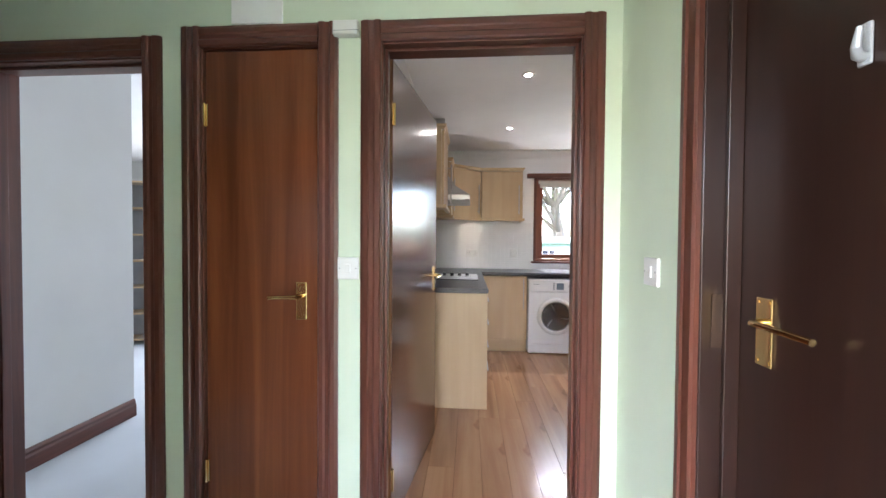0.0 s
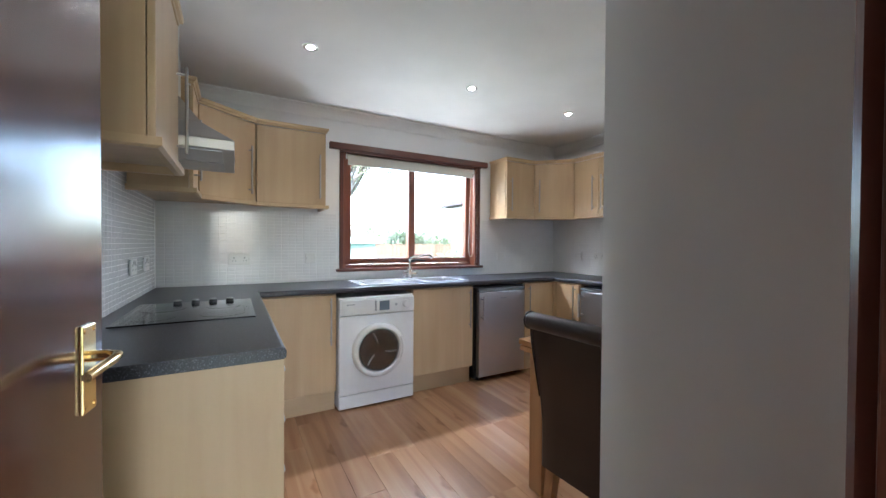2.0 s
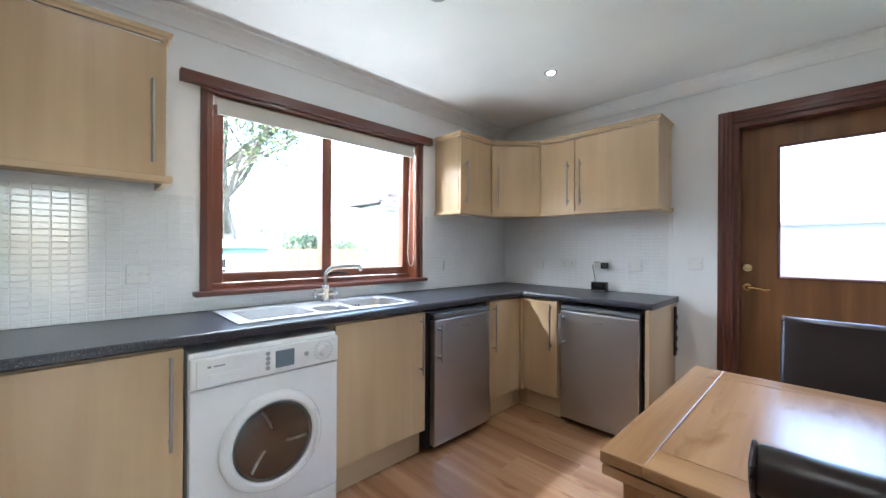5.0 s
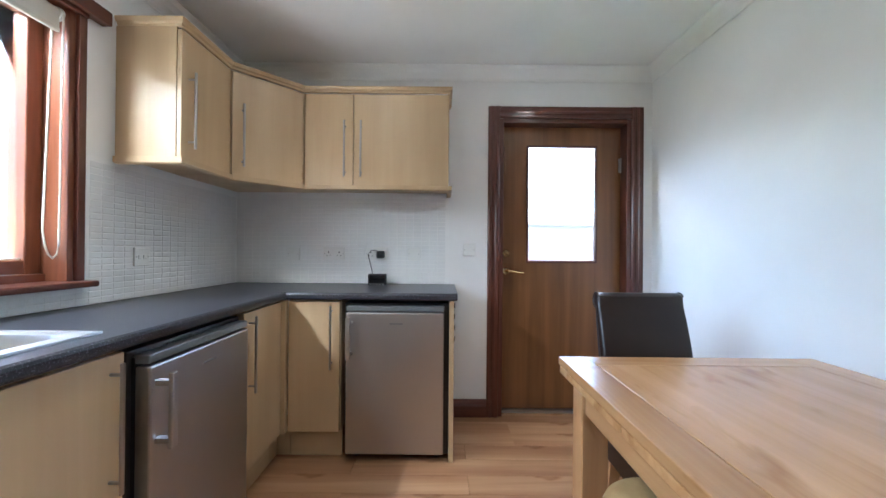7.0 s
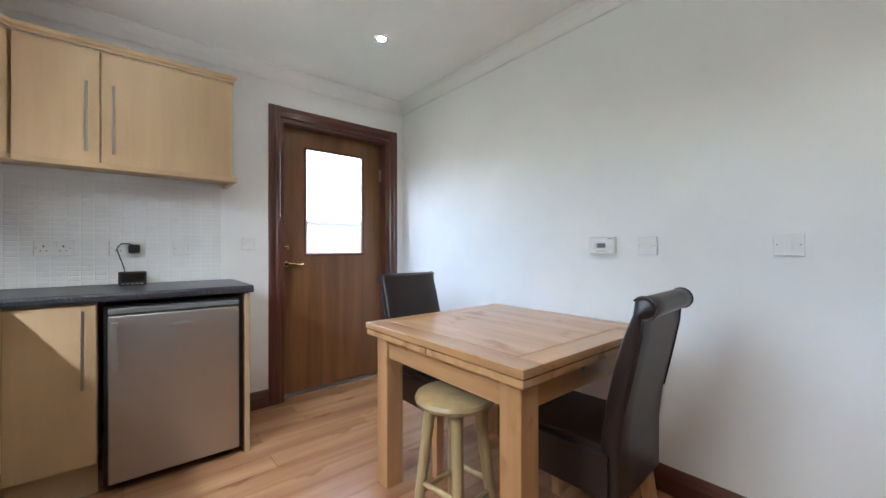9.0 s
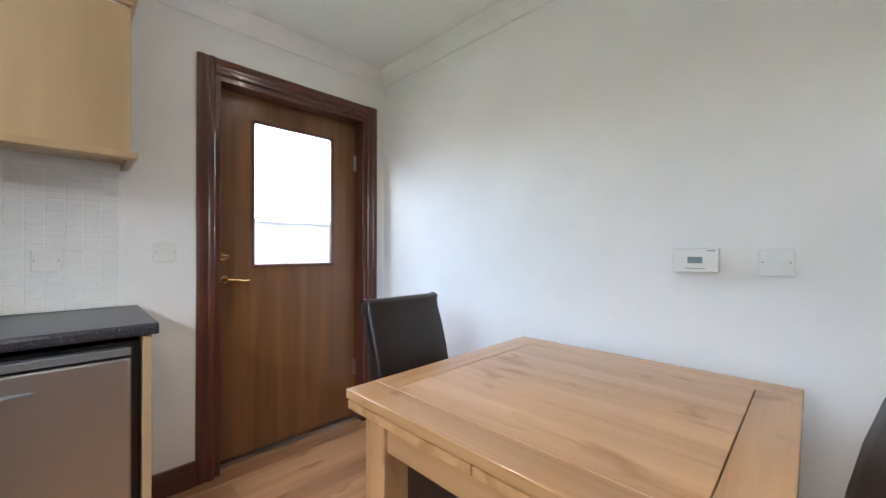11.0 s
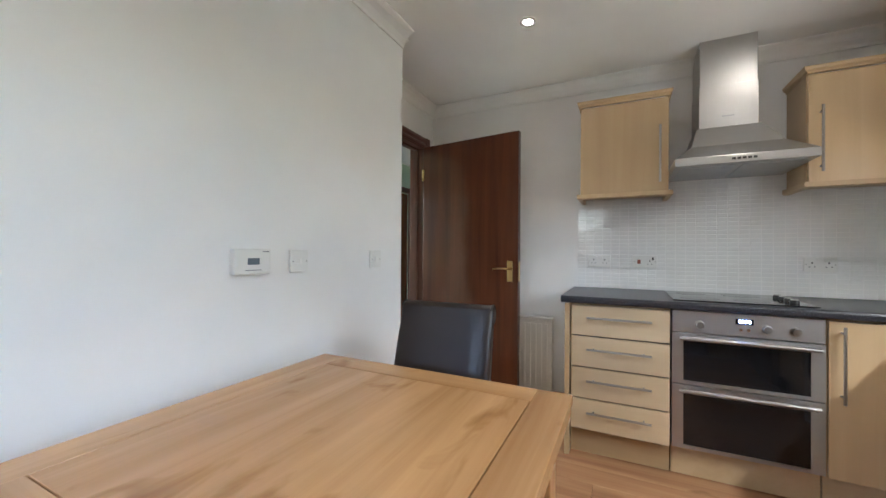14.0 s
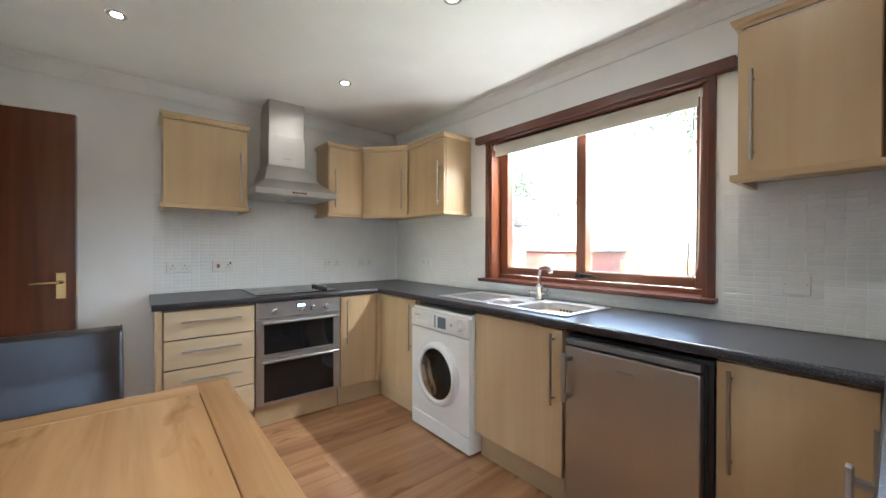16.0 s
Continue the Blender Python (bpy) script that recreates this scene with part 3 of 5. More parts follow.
part("lever", tube([(BX - 0.008, 3.19, 1.0), (BX - 0.045, 3.19, 1.0), (BX - 0.055, 3.18, 1.0), (BX - 0.056, 3.14, 0.997), (BX - 0.056, 3.10, 0.988), (BX - 0.055, 3.075, 0.992)], [0.011, 0.010, 0.009, 0.008, 0.008, 0.007], 12), M_BRASS, hr, "", True)
for z in (0.35, 1.76):
    bm = box(BX - 0.004, DY0 + 0.022, z - 0.05, BX + 0.001, DY0 + 0.045, z + 0.05, 0.001)
    rod((BX - 0.008, DY0 + 0.031, z - 0.052), (BX - 0.008, DY0 + 0.031, z + 0.052), 0.006, None, 10, bm)
    part("hinge", bm, M_SATIN, bd, "steel butt hinge")
fr = thing("door_frame_back", pose(XE, 0, 0, 0, 0, -90), "wide dark-stained moulded frame of the back door", "door frame")
fr["kind"] = "structure"
x0, x1, top = -DY1, -DY0, DZ
part("casing_leg", sweep([(-p, q) for p, q in ARCH], (x0, 0, 0), (x0, 0, top + 0.08), (1, 0, 0), (0, -1, 0)), M_TRIM, fr)
part("casing_leg", sweep(ARCH, (x1, 0, 0), (x1, 0, top + 0.08), (1, 0, 0), (0, -1, 0)), M_TRIM, fr)
part("casing_head", sweep(ARCH, (x0, 0, top), (x1, 0, top), (0, 0, 1), (0, -1, 0)), M_TRIMH, fr)
part("jamb", box(x0 - 0.002, 0, 0, x0 + 0.028, 0.3, top, 0.002), M_TRIM, fr)
part("jamb", box(x1 - 0.028, 0, 0, x1 + 0.002, 0.3, top, 0.002), M_TRIM, fr)
part("head_lining", box(x0 + 0.028, 0, top - 0.028, x1 - 0.028, 0.3, top + 0.002, 0.002), M_TRIMH, fr)
for q0, q1 in ((x0 + 0.028, x0 + 0.05), (x1 - 0.05, x1 - 0.028)):
    part("door_stop", box(q0, 0.142, 0, q1, 0.165, top - 0.028, 0.002), M_TRIM, fr)
part("door_stop", box(x0 + 0.05, 0.142, top - 0.05, x1 - 0.05, 0.165, top - 0.028, 0.002), M_TRIMH, fr)
part("threshold", box(x0 + 0.028, 0.06, -0.012, x1 - 0.028, 0.3, 0.018, 0.003), M_SATIN, fr, "grey metal threshold")

# ---- window ----
win = thing("window_1", pose(0, 0, 0), "two-light hardwood window with a slim mullion", "window")
win["kind"] = "structure"
GX0, GX1, GM0, GM1, GZ0, GZ1 = 1.085, 2.342, 1.668, 1.735, 1.093, 2.0
FY0, FY1 = 5.165, 5.235
part("frame_side", box(WX0 - 0.002, YW - 0.004, WZ0, WX0 + 0.022, 5.30, WZ1, 0.002), M_WINWOOD, win)
part("frame_side", box(WX1 - 0.022, YW - 0.004, WZ0, WX1 + 0.002, 5.30, WZ1, 0.002), M_WINWOOD, win)
part("frame_head", box(WX0 + 0.022, YW - 0.004, WZ1 - 0.022, WX1 - 0.022, 5.30, WZ1 + 0.002, 0.002), M_WINWOODH, win)
for a, b in ((WX0 + 0.022, GX0), (GX1, WX1 - 0.022), (GM0, GM1)):
    part("stile", box(a, FY0, WZ0 + 0.03, b, FY1, WZ1 - 0.022, 0.004), M_WINWOOD, win)
for a, b in ((GX0, GM0), (GM1, GX1)):
    part("rail", box(a, FY0, GZ1, b, FY1, WZ1 - 0.022, 0.004), M_WINWOODH, win)
    part("rail", box(a, FY0, GZ0 - 0.05, b, FY1, GZ0, 0.004), M_WINWOODH, win)
part("frame_foot", box(WX0 + 0.022, FY0 - 0.02, WZ0, WX1 - 0.022, 5.30, GZ0 - 0.052, 0.004), M_WINWOODH, win)
part("window_sill", box(0.925, 5.0, 0.988, 2.465, 5.16, 1.012, 0.006), M_TRIMH, win)
part("casing_leg", box(0.955, YW - 0.018, 1.012, WX0 - 0.003, YW, 2.062, 0.003), M_TRIM, win)
part("casing_leg", box(WX1 + 0.003, YW - 0.018, 1.012, 2.455, YW, 2.062, 0.003), M_TRIM, win)
part("pelmet_board", box(0.865, YW - 0.045, 2.062, 2.535, YW, 2.118, 0.004), M_TRIMH, win)
part("casing_head", box(0.955, YW - 0.026, 2.045, 2.455, YW - 0.005, 2.062, 0.003), M_TRIMH, win)
for a, b in ((GX0, GM0), (GM1, GX1)):
    g = part("pane", box(a - 0.006, 5.197, GZ0 - 0.006, b + 0.006, 5.201, GZ1 + 0.006), M_GLASS, win)
    g.visible_shadow = False
    for z0, z1, u in ((GZ0, GZ0 + 0.007, 0),):
        part("glazing_bead", box(a, 5.18, z0, b, 5.196, z1, 0.002), M_PLASTIC, win, "pale glazing spacer")
ho = part("window_handle", box(1.67, FY0 - 0.008, 1.055, 1.735, FY0, 1.085, 0.003), M_BLACK, win, "dark window handle", True)
part("lever", tube([(1.70, FY0 - 0.005, 1.07), (1.70, FY0 - 0.03, 1.07), (1.73, FY0 - 0.045, 1.078), (1.78, FY0 - 0.045, 1.075), (1.83, FY0 - 0.04, 1.068)], [0.010, 0.009, 0.009, 0.008, 0.006], 10), M_BLACK, ho, "", True)

bl = thing("roller_blind", pose(0, 0, 0), "cream roller blind rolled nearly up", "blind")
part("roll", rod((1.03, 5.105, 2.022), (2.38, 5.105, 2.022), 0.022, None, 20), M_FABRIC, bl, "", True)
part("fabric", box(1.035, 5.082, 1.955, 2.375, 5.086, 2.03, 0.001), M_FABRIC, bl)
part("bottom_bar", box(1.035, 5.078, 1.944, 2.375, 5.09, 1.962, 0.004), M_FABRIC, bl)
for xx in (1.018, 2.388):
    part("bracket", rod((xx - 0.006, 5.105, 2.022), (xx + 0.006, 5.105, 2.022), 0.026, None, 20), M_PLASTIC, bl, "white plastic end bracket")
pts = [(2.388, 5.08, 2.02)] + [(2.388 - 0.001 * k, 5.082 - 0.004 * k / 8, 2.02 - k * 0.1) for k in range(1, 9)]
pts += [(2.376, 5.075, 1.15), (2.366, 5.072, 1.115), (2.352, 5.072, 1.10), (2.338, 5.074, 1.115), (2.332, 5.08, 1.15)]
pts += [(2.333 + 0.003 * k, 5.09, 1.2 + 0.1 * k) for k in range(0, 9)]
part("pull_cord", tube(pts, 0.0035, 6), M_FABRIC, bl, "looped cream pull cord", True)

# ---- kitchen units ----
DF = 0.02  # door thickness


def bar_handle(parent, x, z0, z1, y=0.0, level=False, name="handle"):
    """A satin bar on two posts; upright from z0 to z1 at x, or level from x to z0 at height z1."""
    if level:
        xa, xb, z = x, z0, z1
        bm = rod((xa, y - 0.032, z), (xb, y - 0.032, z), 0.006, None, 12)
        for px in (xa + 0.035, xb - 0.035):
            rod((px, y, z), (px, y - 0.032, z), 0.0045, None, 8, bm)
    else:
        bm = rod((x, y - 0.032, z0), (x, y - 0.032, z1), 0.006, None, 12)
        for pz in (z0 + 0.03, z1 - 0.03):
            rod((x, y, pz), (x, y - 0.032, pz), 0.0045, None, 8, bm)
    part(name, bm, M_SATIN, parent, "satin steel bar handle", True)


def base_unit(m, w, label, handle="r", depth=0.54, side="", hz=(0.50, 0.84)):
    """A floor cupboard, front at y = 0 facing -y, from x = 0 to w."""
    t = thing("base_cabinet", m, label, "cabinet", "fitted base cabinets")
    part("body", box(0.001, DF + 0.010, 0.15, w - 0.001, depth, 0.868), M_BIRCH, t)
    part("plinth", box(0.001, 0.055, 0, w - 0.001, 0.073, 0.149), M_BIRCHH, t)
    d = part("door", box(0.003, 0, 0.153, w - 0.003, DF, 0.860, 0.003), M_BIRCH, t)
    bar_handle(d, w - 0.045 if handle == "r" else 0.045, hz[0], hz[1])
    return t


# window side, from the hob corner to the back-door corner
FYB = 4.50
base_unit(pose(0.292, FYB, 0), 0.508, "birch-effect base cabinet in the hob corner", "r")
base_unit(pose(1.412, FYB, 0), 0.59, "birch-effect sink cabinet beside the washing machine", "r")
base_unit(pose(2.602, FYB, 0), 0.375, "narrow birch-effect base cabinet beside a fridge", "l")
# hob side
FXB = 0.265
base_unit(pose(FXB, 4.165, 0, 0, 0, 90), 0.31, "narrow birch-effect cabinet beside the oven", "l")
# back-door side
FXE = 3.005
base_unit(pose(FXE, 4.478, 0, 0, 0, -90), 0.285, "narrow birch-effect cabinet in the corner", "r", 0.5)

# drawers with an end panel
dr = thing("drawer_unit", pose(FXB, 3.062, 0, 0, 0, 90), "birch-effect unit of four drawers beside the oven", "cabinet")
part("body", box(0, DF + 0.012, 0.15, 0.498, 0.58, 0.868), M_BIRCH, dr)
# black strips set in the gaps put shade between the drawer fronts
for z in (0.328, 0.506, 0.684):
    part("gap_shade", box(0.004, DF + 0.004, z - 0.010, 0.494, DF + 0.011, z + 0.010), M_BLACK, dr, "black strip for the shade between the drawers")
part("plinth", box(0, 0.055, 0, 0.498, 0.073, 0.149), M_BIRCHH, dr)
for z0, z1 in ((0.153, 0.324), (0.332, 0.502), (0.510, 0.680), (0.688, 0.858)):
    d = part("drawer_front", box(0.004, 0, z0, 0.494, DF, z1, 0.003), M_BIRCHLIT, dr)
    bar_handle(d, 0.09, 0.41, (z0 + z1) / 2 + 0.02, 0, True)
ep = tagged(new("end_panel", mesh_of("end_panel", box(-0.345, 3.032, 0, 0.285, 3.058, 0.868, 0.002), M_BIRCH)), "birch-effect end panel of the drawer run", "panel")
ep2 = tagged(new("end_panel", mesh_of("end_panel", box(2.995, 3.577, 0, XE, 3.602, 0.868, 0.002), M_BIRCH)), "birch-effect end panel beside a fridge", "panel")
for yy, nm in ((4.47, 1),):
    tagged(new("corner_post", mesh_of("corner_post", boxes((0.245, 4.478, 0.15, 0.29, 4.52, 0.862)), M_BIRCH)), "birch-effect corner filler post by the oven run", "panel")
    tagged(new("corner_post", mesh_of("corner_post", boxes((2.98, 4.482, 0.15, 3.02, 4.53, 0.862)), M_BIRCH)), "birch-effect corner filler post by the fridges", "panel")
tagged(new("bottle_rack", mesh_of("bottle_rack", boxes((3.50, 3.562, 0.50, 3.53, 3.575, 0.84), *[(3.505, 3.556, 0.53 + k * 0.075, 3.525, 3.563, 0.56 + k * 0.075) for k in range(4)]), M_BLACK)), "black slotted strip on the end panel", "rack")

for nm, rows in (("by the oven", ((0.192, 4.476, 0, 0.21, 4.573, 0.149), (0.21, 4.555, 0, 0.291, 4.573, 0.149))), ("by the fridges", ((3.06, 4.479, 0, 3.078, 4.573, 0.149), (2.978, 4.555, 0, 3.06, 4.573, 0.149)))):
    tagged(new("corner_plinth", mesh_of("corner_plinth", boxes(*rows), M_BIRCHH)), "birch-effect corner plinth " + nm, "plinth")

# worktop with a rolled front edge, one piece round three walls
WT0, WT1 = 0.872, 0.91
NOSE = [(0.0, WT0 + 0.010), (0.003, WT0 + 0.003), (0.010, WT0), (0.05, WT0), (0.05, WT1), (0.012, WT1), (0.004, WT1 - 0.004), (0.0, WT1 - 0.012)]
SX0, SX1, SY0, SY1 = 1.0, 1.985, 4.56, 4.985
wt = thing("worktop", pose(0, 0, 0), "dark speckled laminate worktop round three walls", "worktop")
for row in ((XH, 3.01, 0.24, 4.528), (XH, 4.528, 1.36, YW), (1.955, 4.528, XE, YW), (1.36, 4.528, 1.955, 4.575), (1.36, 4.965, 1.955, YW), (3.03, 3.56, XE, 4.528)):
    part("slab", box(row[0], row[1], WT0, row[2], row[3], WT1), M_WORK, wt)
part("front_edge", sweep(NOSE, (0.29, 4.478, 0), (2.98, 4.478, 0), (0, 1, 0)), M_WORK, wt)
part("front_edge", sweep([(-a, b) for a, b in NOSE], (0.29, 3.01, 0), (0.29, 4.528, 0), (1, 0, 0)), M_WORK, wt)
part("front_edge", sweep(NOSE, (2.98, 3.56, 0), (2.98, 4.528, 0), (1, 0, 0)), M_WORK, wt)

# ---- wall cabinets ----
UZ0, UZ1 = 1.535, 2.105


def wall_unit(m, w, label, handle="r", depth=0.285, posts=False):
    t = thing("wall_cabinet", m, label, "cabinet", "fitted wall cabinets")
    part("body", box(0.001, DF + 0.002, UZ0, w - 0.001, depth, UZ1), M_BIRCH, t)
    d = part("door", box(0.003, 0, UZ0 + 0.002, w - 0.003, DF, UZ1 - 0.010, 0.003), M_BIRCH, t)
    bar_handle(d, w - 0.05 if handle == "r" else 0.05, UZ0 + 0.05, UZ0 + 0.39)
    return t


PEL = [(-0.012, -0.03), (0.006, -0.03), (0.018, -0.024), (0.018, 0.0), (-0.012, 0.0)]
COR = [(-0.012, 0.0), (0.002, 0.0), (0.005, 0.010), (0.014, 0.016), (0.018, 0.028), (0.018, 0.034), (-0.012, 0.034)]


def moulding(name, path, profile, z, parent, level_mat):
    """Mitred moulding along a plan line; outward is to the right of the line's run."""
    bm = bmesh.new()
    pts = [Vector((x, y, 0)) for x, y in path]
    rings = []
    for i, p in enumerate(pts):
        d0 = (p - pts[i - 1]).normalized() if i else None
        d1 = (pts[i + 1] - p).normalized() if i + 1 < len(pts) else None
        n0 = Vector((d0.y, -d0.x, 0)) if d0 else None
        n1 = Vector((d1.y, -d1.x, 0)) if d1 else None
        if n0 and n1:
            n = (n0 + n1).normalized()
            n = n / max(0.3, n.dot(n0))
        else:
            n = n0 or n1
        rings.append([bm.verts.new(p + n * a + Vector((0, 0, z + b))) for a, b in profile])
    k = len(profile)
    for a, b in zip(rings, rings[1:]):
        for i in range(k):
            bm.faces.new((a[i], a[(i + 1) % k], b[(i + 1) % k], b[i]))
    bm.faces.new(rings[0][::-1])
    bm.faces.new(rings[-1])
    bmesh.ops.recalc_face_normals(bm, faces=bm.faces[:])
    return tagged(new(name, mesh_of(name, bm, level_mat)), "birch-effect moulding along the wall cabinets", "moulding")


UX = -0.05   # hob-side fronts
UY = 4.78    # window-side fronts
UE = 3.265   # door-side fronts
wall_unit(pose(UX, 3.078, 0, 0, 0, 90), 0.502, "single birch-effect wall cabinet beside the steel hood", "r")
wall_unit(pose(UX, 4.20, 0, 0, 0, 90), 0.312, "narrow birch-effect wall cabinet next to the corner", "l")
wall_unit(pose(0.285, UY, 0), 0.495, "birch-effect wall cabinet beside the window", "r")
wall_unit(pose(2.595, UY, 0), 0.375, "narrow birch-effect wall cabinet near the blind cord", "l")
wall_unit(pose(UE, 4.495, 0, 0, 0, -90), 0.30, "narrow birch-effect wall cabinet over the sockets", "r")
wall_unit(pose(UE, 4.195, 0, 0, 0, -90), 0.587, "wide birch-effect wall cabinet near the back door", "l")


def corner_unit(a, b, plan, label, handle_at):
    """A cabinet across a corner, its door from a to b."""
    t = thing("wall_cabinet", pose(0, 0, 0), label, "cabinet", "fitted wall cabinets")
    part("body", prism(plan, UZ0, UZ1), M_BIRCH, t)
    va, vb = Vector((*a, 0)), Vector((*b, 0))
    w = (vb - va).length
    ang = math.degrees(math.atan2(vb.y - va.y, vb.x - va.x))
    d = part("door", box(0.007, 0, UZ0 + 0.002, w - 0.007, DF, UZ1 - 0.010, 0.003), M_BIRCH, t)
    d.matrix_local = pose(va.x, va.y, 0, 0, 0, ang)
    bar_handle(d, w * handle_at, UZ0 + 0.05, UZ0 + 0.39)


corner_unit((UX, 4.514), (0.283, UY), [(XH, 4.514), (UX - 0.025, 4.514), (0.283, UY + 0.025), (0.283, YW), (XH, YW)], "birch-effect corner wall cabinet with a slanting door", 0.86)
corner_unit((2.972, UY), (UE, 4.497), [(2.972, YW), (2.972, UY + 0.025), (UE + 0.025, 4.497), (XE, 4.497), (XE, YW)], "birch-effect corner wall cabinet with a slanting door", 0.14)
LEFT_RUN = [(XH + 0.012, 4.20), (UX, 4.20), (UX, 4.514), (0.285, UY), (0.78, UY), (0.78, YW - 0.012)]
RIGHT_RUN = [(2.595, YW - 0.012), (2.595, UY), (2.972, UY), (UE, 4.495), (UE, 3.608), (XE - 0.012, 3.608)]
SINGLE = [(XH + 0.012, 3.078), (UX, 3.078), (UX, 3.58), (XH + 0.012, 3.58)]
for run in (LEFT_RUN, RIGHT_RUN, SINGLE):
    moulding("light_pelmet", run, PEL, UZ0, None, M_BIRCHH)
    moulding("cabinet_cornice", run, COR, UZ1, None, M_BIRCHH)

# ---- cooker hood ----
hd = thing("cooker_hood", pose(0, 0, 0), "brushed steel chimney hood on the tiled wall", "cooker hood")
part("chimney", box(XH, 3.735, 1.88, -0.09, 4.005, ZC, 0.002), M_STEEL, hd)
part("chimney_sleeve", box(XH, 3.731, 1.88, -0.086, 4.009, 2.13, 0.002), M_STEEL, hd)
bm = bmesh.new()
lo = [bm.verts.new(p) for p in ((XH, 3.59, 1.675), (0.145, 3.59, 1.675), (0.145, 4.185, 1.675), (XH, 4.185, 1.675))]
mid = [bm.verts.new(p) for p in ((XH, 3.68, 1.76), (0.02, 3.68, 1.76), (0.02, 4.09, 1.76), (XH, 4.09, 1.76))]
hi = [bm.verts.new(p) for p in ((XH, 3.72, 1.885), (-0.075, 3.72, 1.885), (-0.075, 4.02, 1.885), (XH, 4.02, 1.885))]
for a, b in ((lo, mid), (mid, hi)):
    for i in range(4):
        bm.faces.new((a[i], a[(i + 1) % 4], b[(i + 1) % 4], b[i]))
bm.faces.new(lo[::-1])
bm.faces.new(hi)
part("canopy", bm, M_STEELH, hd)
part("lip", box(XH, 3.588, 1.632, 0.147, 4.187, 1.674, 0.003), M_STEELH, hd)
part("filter", boxes(*[(-0.30, 3.62 + k * 0.28, 1.628, 0.10, 3.87 + k * 0.28, 1.6325) for k in range(2)]), M_SILVERPL, hd, "grey mesh grease filter")
part("control_strip", boxes(*[(0.147, 3.84 + k * 0.022, 1.647, 0.149, 3.856 + k * 0.022, 1.659) for k in range(5)]), M_BLACK, hd, "row of small dark push buttons")
part("badge", box(-0.086, 3.84, 1.945, -0.0845, 3.90, 1.951), M_GREYPL, hd, "small dark maker's mark")

# ---- built-under double oven ----
ov = thing("double_oven", pose(0.262, 3.566, 0, 0, 0, 90), "built-under steel double oven with black glass doors", "oven")
W = 0.594
part("body", box(0, 0.03, 0.155, W, 0.56, 0.866), M_GREYPL, ov)
part("fascia", box(0, 0, 0.755, W, 0.03, 0.866, 0.003), M_STEELH, ov)
part("clock", box(0.265, -0.0015, 0.815, 0.335, 0.0, 0.842), M_BLKGLASS, ov, "dark clock window")
part("clock_digits", boxes(*[(0.277 + k * 0.013, -0.0025, 0.822, 0.286 + k * 0.013, -0.0017, 0.836) for k in (0, 1, 2, 3)]), M_LED, ov, "lit blue clock digits")
for k in range(2):
    part("button", rod((0.285 + k * 0.03, 0, 0.79), (0.285 + k * 0.03, -0.008, 0.79), 0.007, None, 14), M_CHROME, ov)
for kx in (0.12, 0.385, 0.49):
    kb = part("knob", lathe([(0.021, 0), (0.021, 0.004), (0.017, 0.006), (0.016, 0.02), (0.0, 0.021)], 24, "y", None, (kx, 0, 0.80)), M_SATIN, ov, "", True)
for z0, z1 in ((0.49, 0.75), (0.16, 0.485)):
    d = part("oven_door", boxes((0, 0.0, z0, 0.05, 0.03, z1), (W - 0.05, 0, z0, W, 0.03, z1), (0.05, 0, z0, W - 0.05, 0.03, z0 + 0.018), (0.05, 0, z1 - 0.03, W - 0.05, 0.03, z1)), M_STEELH, ov)
    part("door_glass", box(0.05, 0.004, z0 + 0.018, W - 0.05, 0.012, z1 - 0.03), M_BLKGLASS, d, "black glass")
    bm = rod((0.03, -0.042, z1 - 0.02), (W - 0.03, -0.042, z1 - 0.02), 0.010, None, 14)
    for px in (0.06, W - 0.06):
        rod((px, 0, z1 - 0.02), (px, -0.04, z1 - 0.02), 0.007, None, 10, bm)
    part("handle", bm, M_SATIN, d, "satin steel rail handle", True)
tagged(new("oven_plinth", mesh_of("oven_plinth", box(0.19, 3.566, 0, 0.208, 4.16, 0.15), M_BIRCHH)), "birch-effect plinth below the oven", "plinth")

# ---- hob ----
hb = thing("ceramic_hob", pose(0, 0, 0.911), "black ceramic glass hob with four knobs", "hob")
part("glass", box(-0.275, 3.575, 0, 0.228, 4.155, 0.006, 0.002), M_BLKGLASS, hb)
for cx, cy, r in ((-0.15, 3.70, 0.075), (0.10, 3.71, 0.09), (-0.15, 3.94, 0.09), (0.10, 3.93, 0.075)):
    part("cooking_zone", lathe([(r - 0.003, 0.0061), (r, 0.0061), (r, 0.0065), (r - 0.003, 0.0065)], 40, "z", None, (cx, cy, 0)), M_ZONE, hb)
for k in range(4):
    part("knob", lathe([(0.019, 0.006), (0.019, 0.016), (0.016, 0.022), (0, 0.0225)], 22, "z", None, (-0.11 + k * 0.078, 4.095, 0)), M_BLACK, hb, "black knob with a pale cap", True)
    part("knob_cap", cyl(-0.11 + k * 0.078, 4.095, 0.0222, 0.027, 0.0155, 0.0145, 22), M_SATIN, hb, "satin steel knob cap")

# ---- washing machine ----
wm = thing("washing_machine", pose(0.808, 4.462, 0), "white front-loading washing machine under the worktop", "washing machine")
W = 0.597
part("body", box(0, 0.02, 0.012, W, 0.56, 0.838, 0.006), M_WHITE, wm)
part("front_panel", box(0.001, 0.0, 0.118, W - 0.001, 0.02, 0.700, 0.006), M_WHITE, wm)
part("kick_panel", box(0.001, 0.002, 0.015, W - 0.001, 0.02, 0.113, 0.005), M_WHITE, wm)
part("fascia", box(0.001, -0.006, 0.705, W - 0.001, 0.02, 0.822, 0.006), M_WHITE, wm)
dw = part("soap_drawer", box(0.02, -0.010, 0.712, 0.235, -0.005, 0.815, 0.003), M_WHITE, wm)
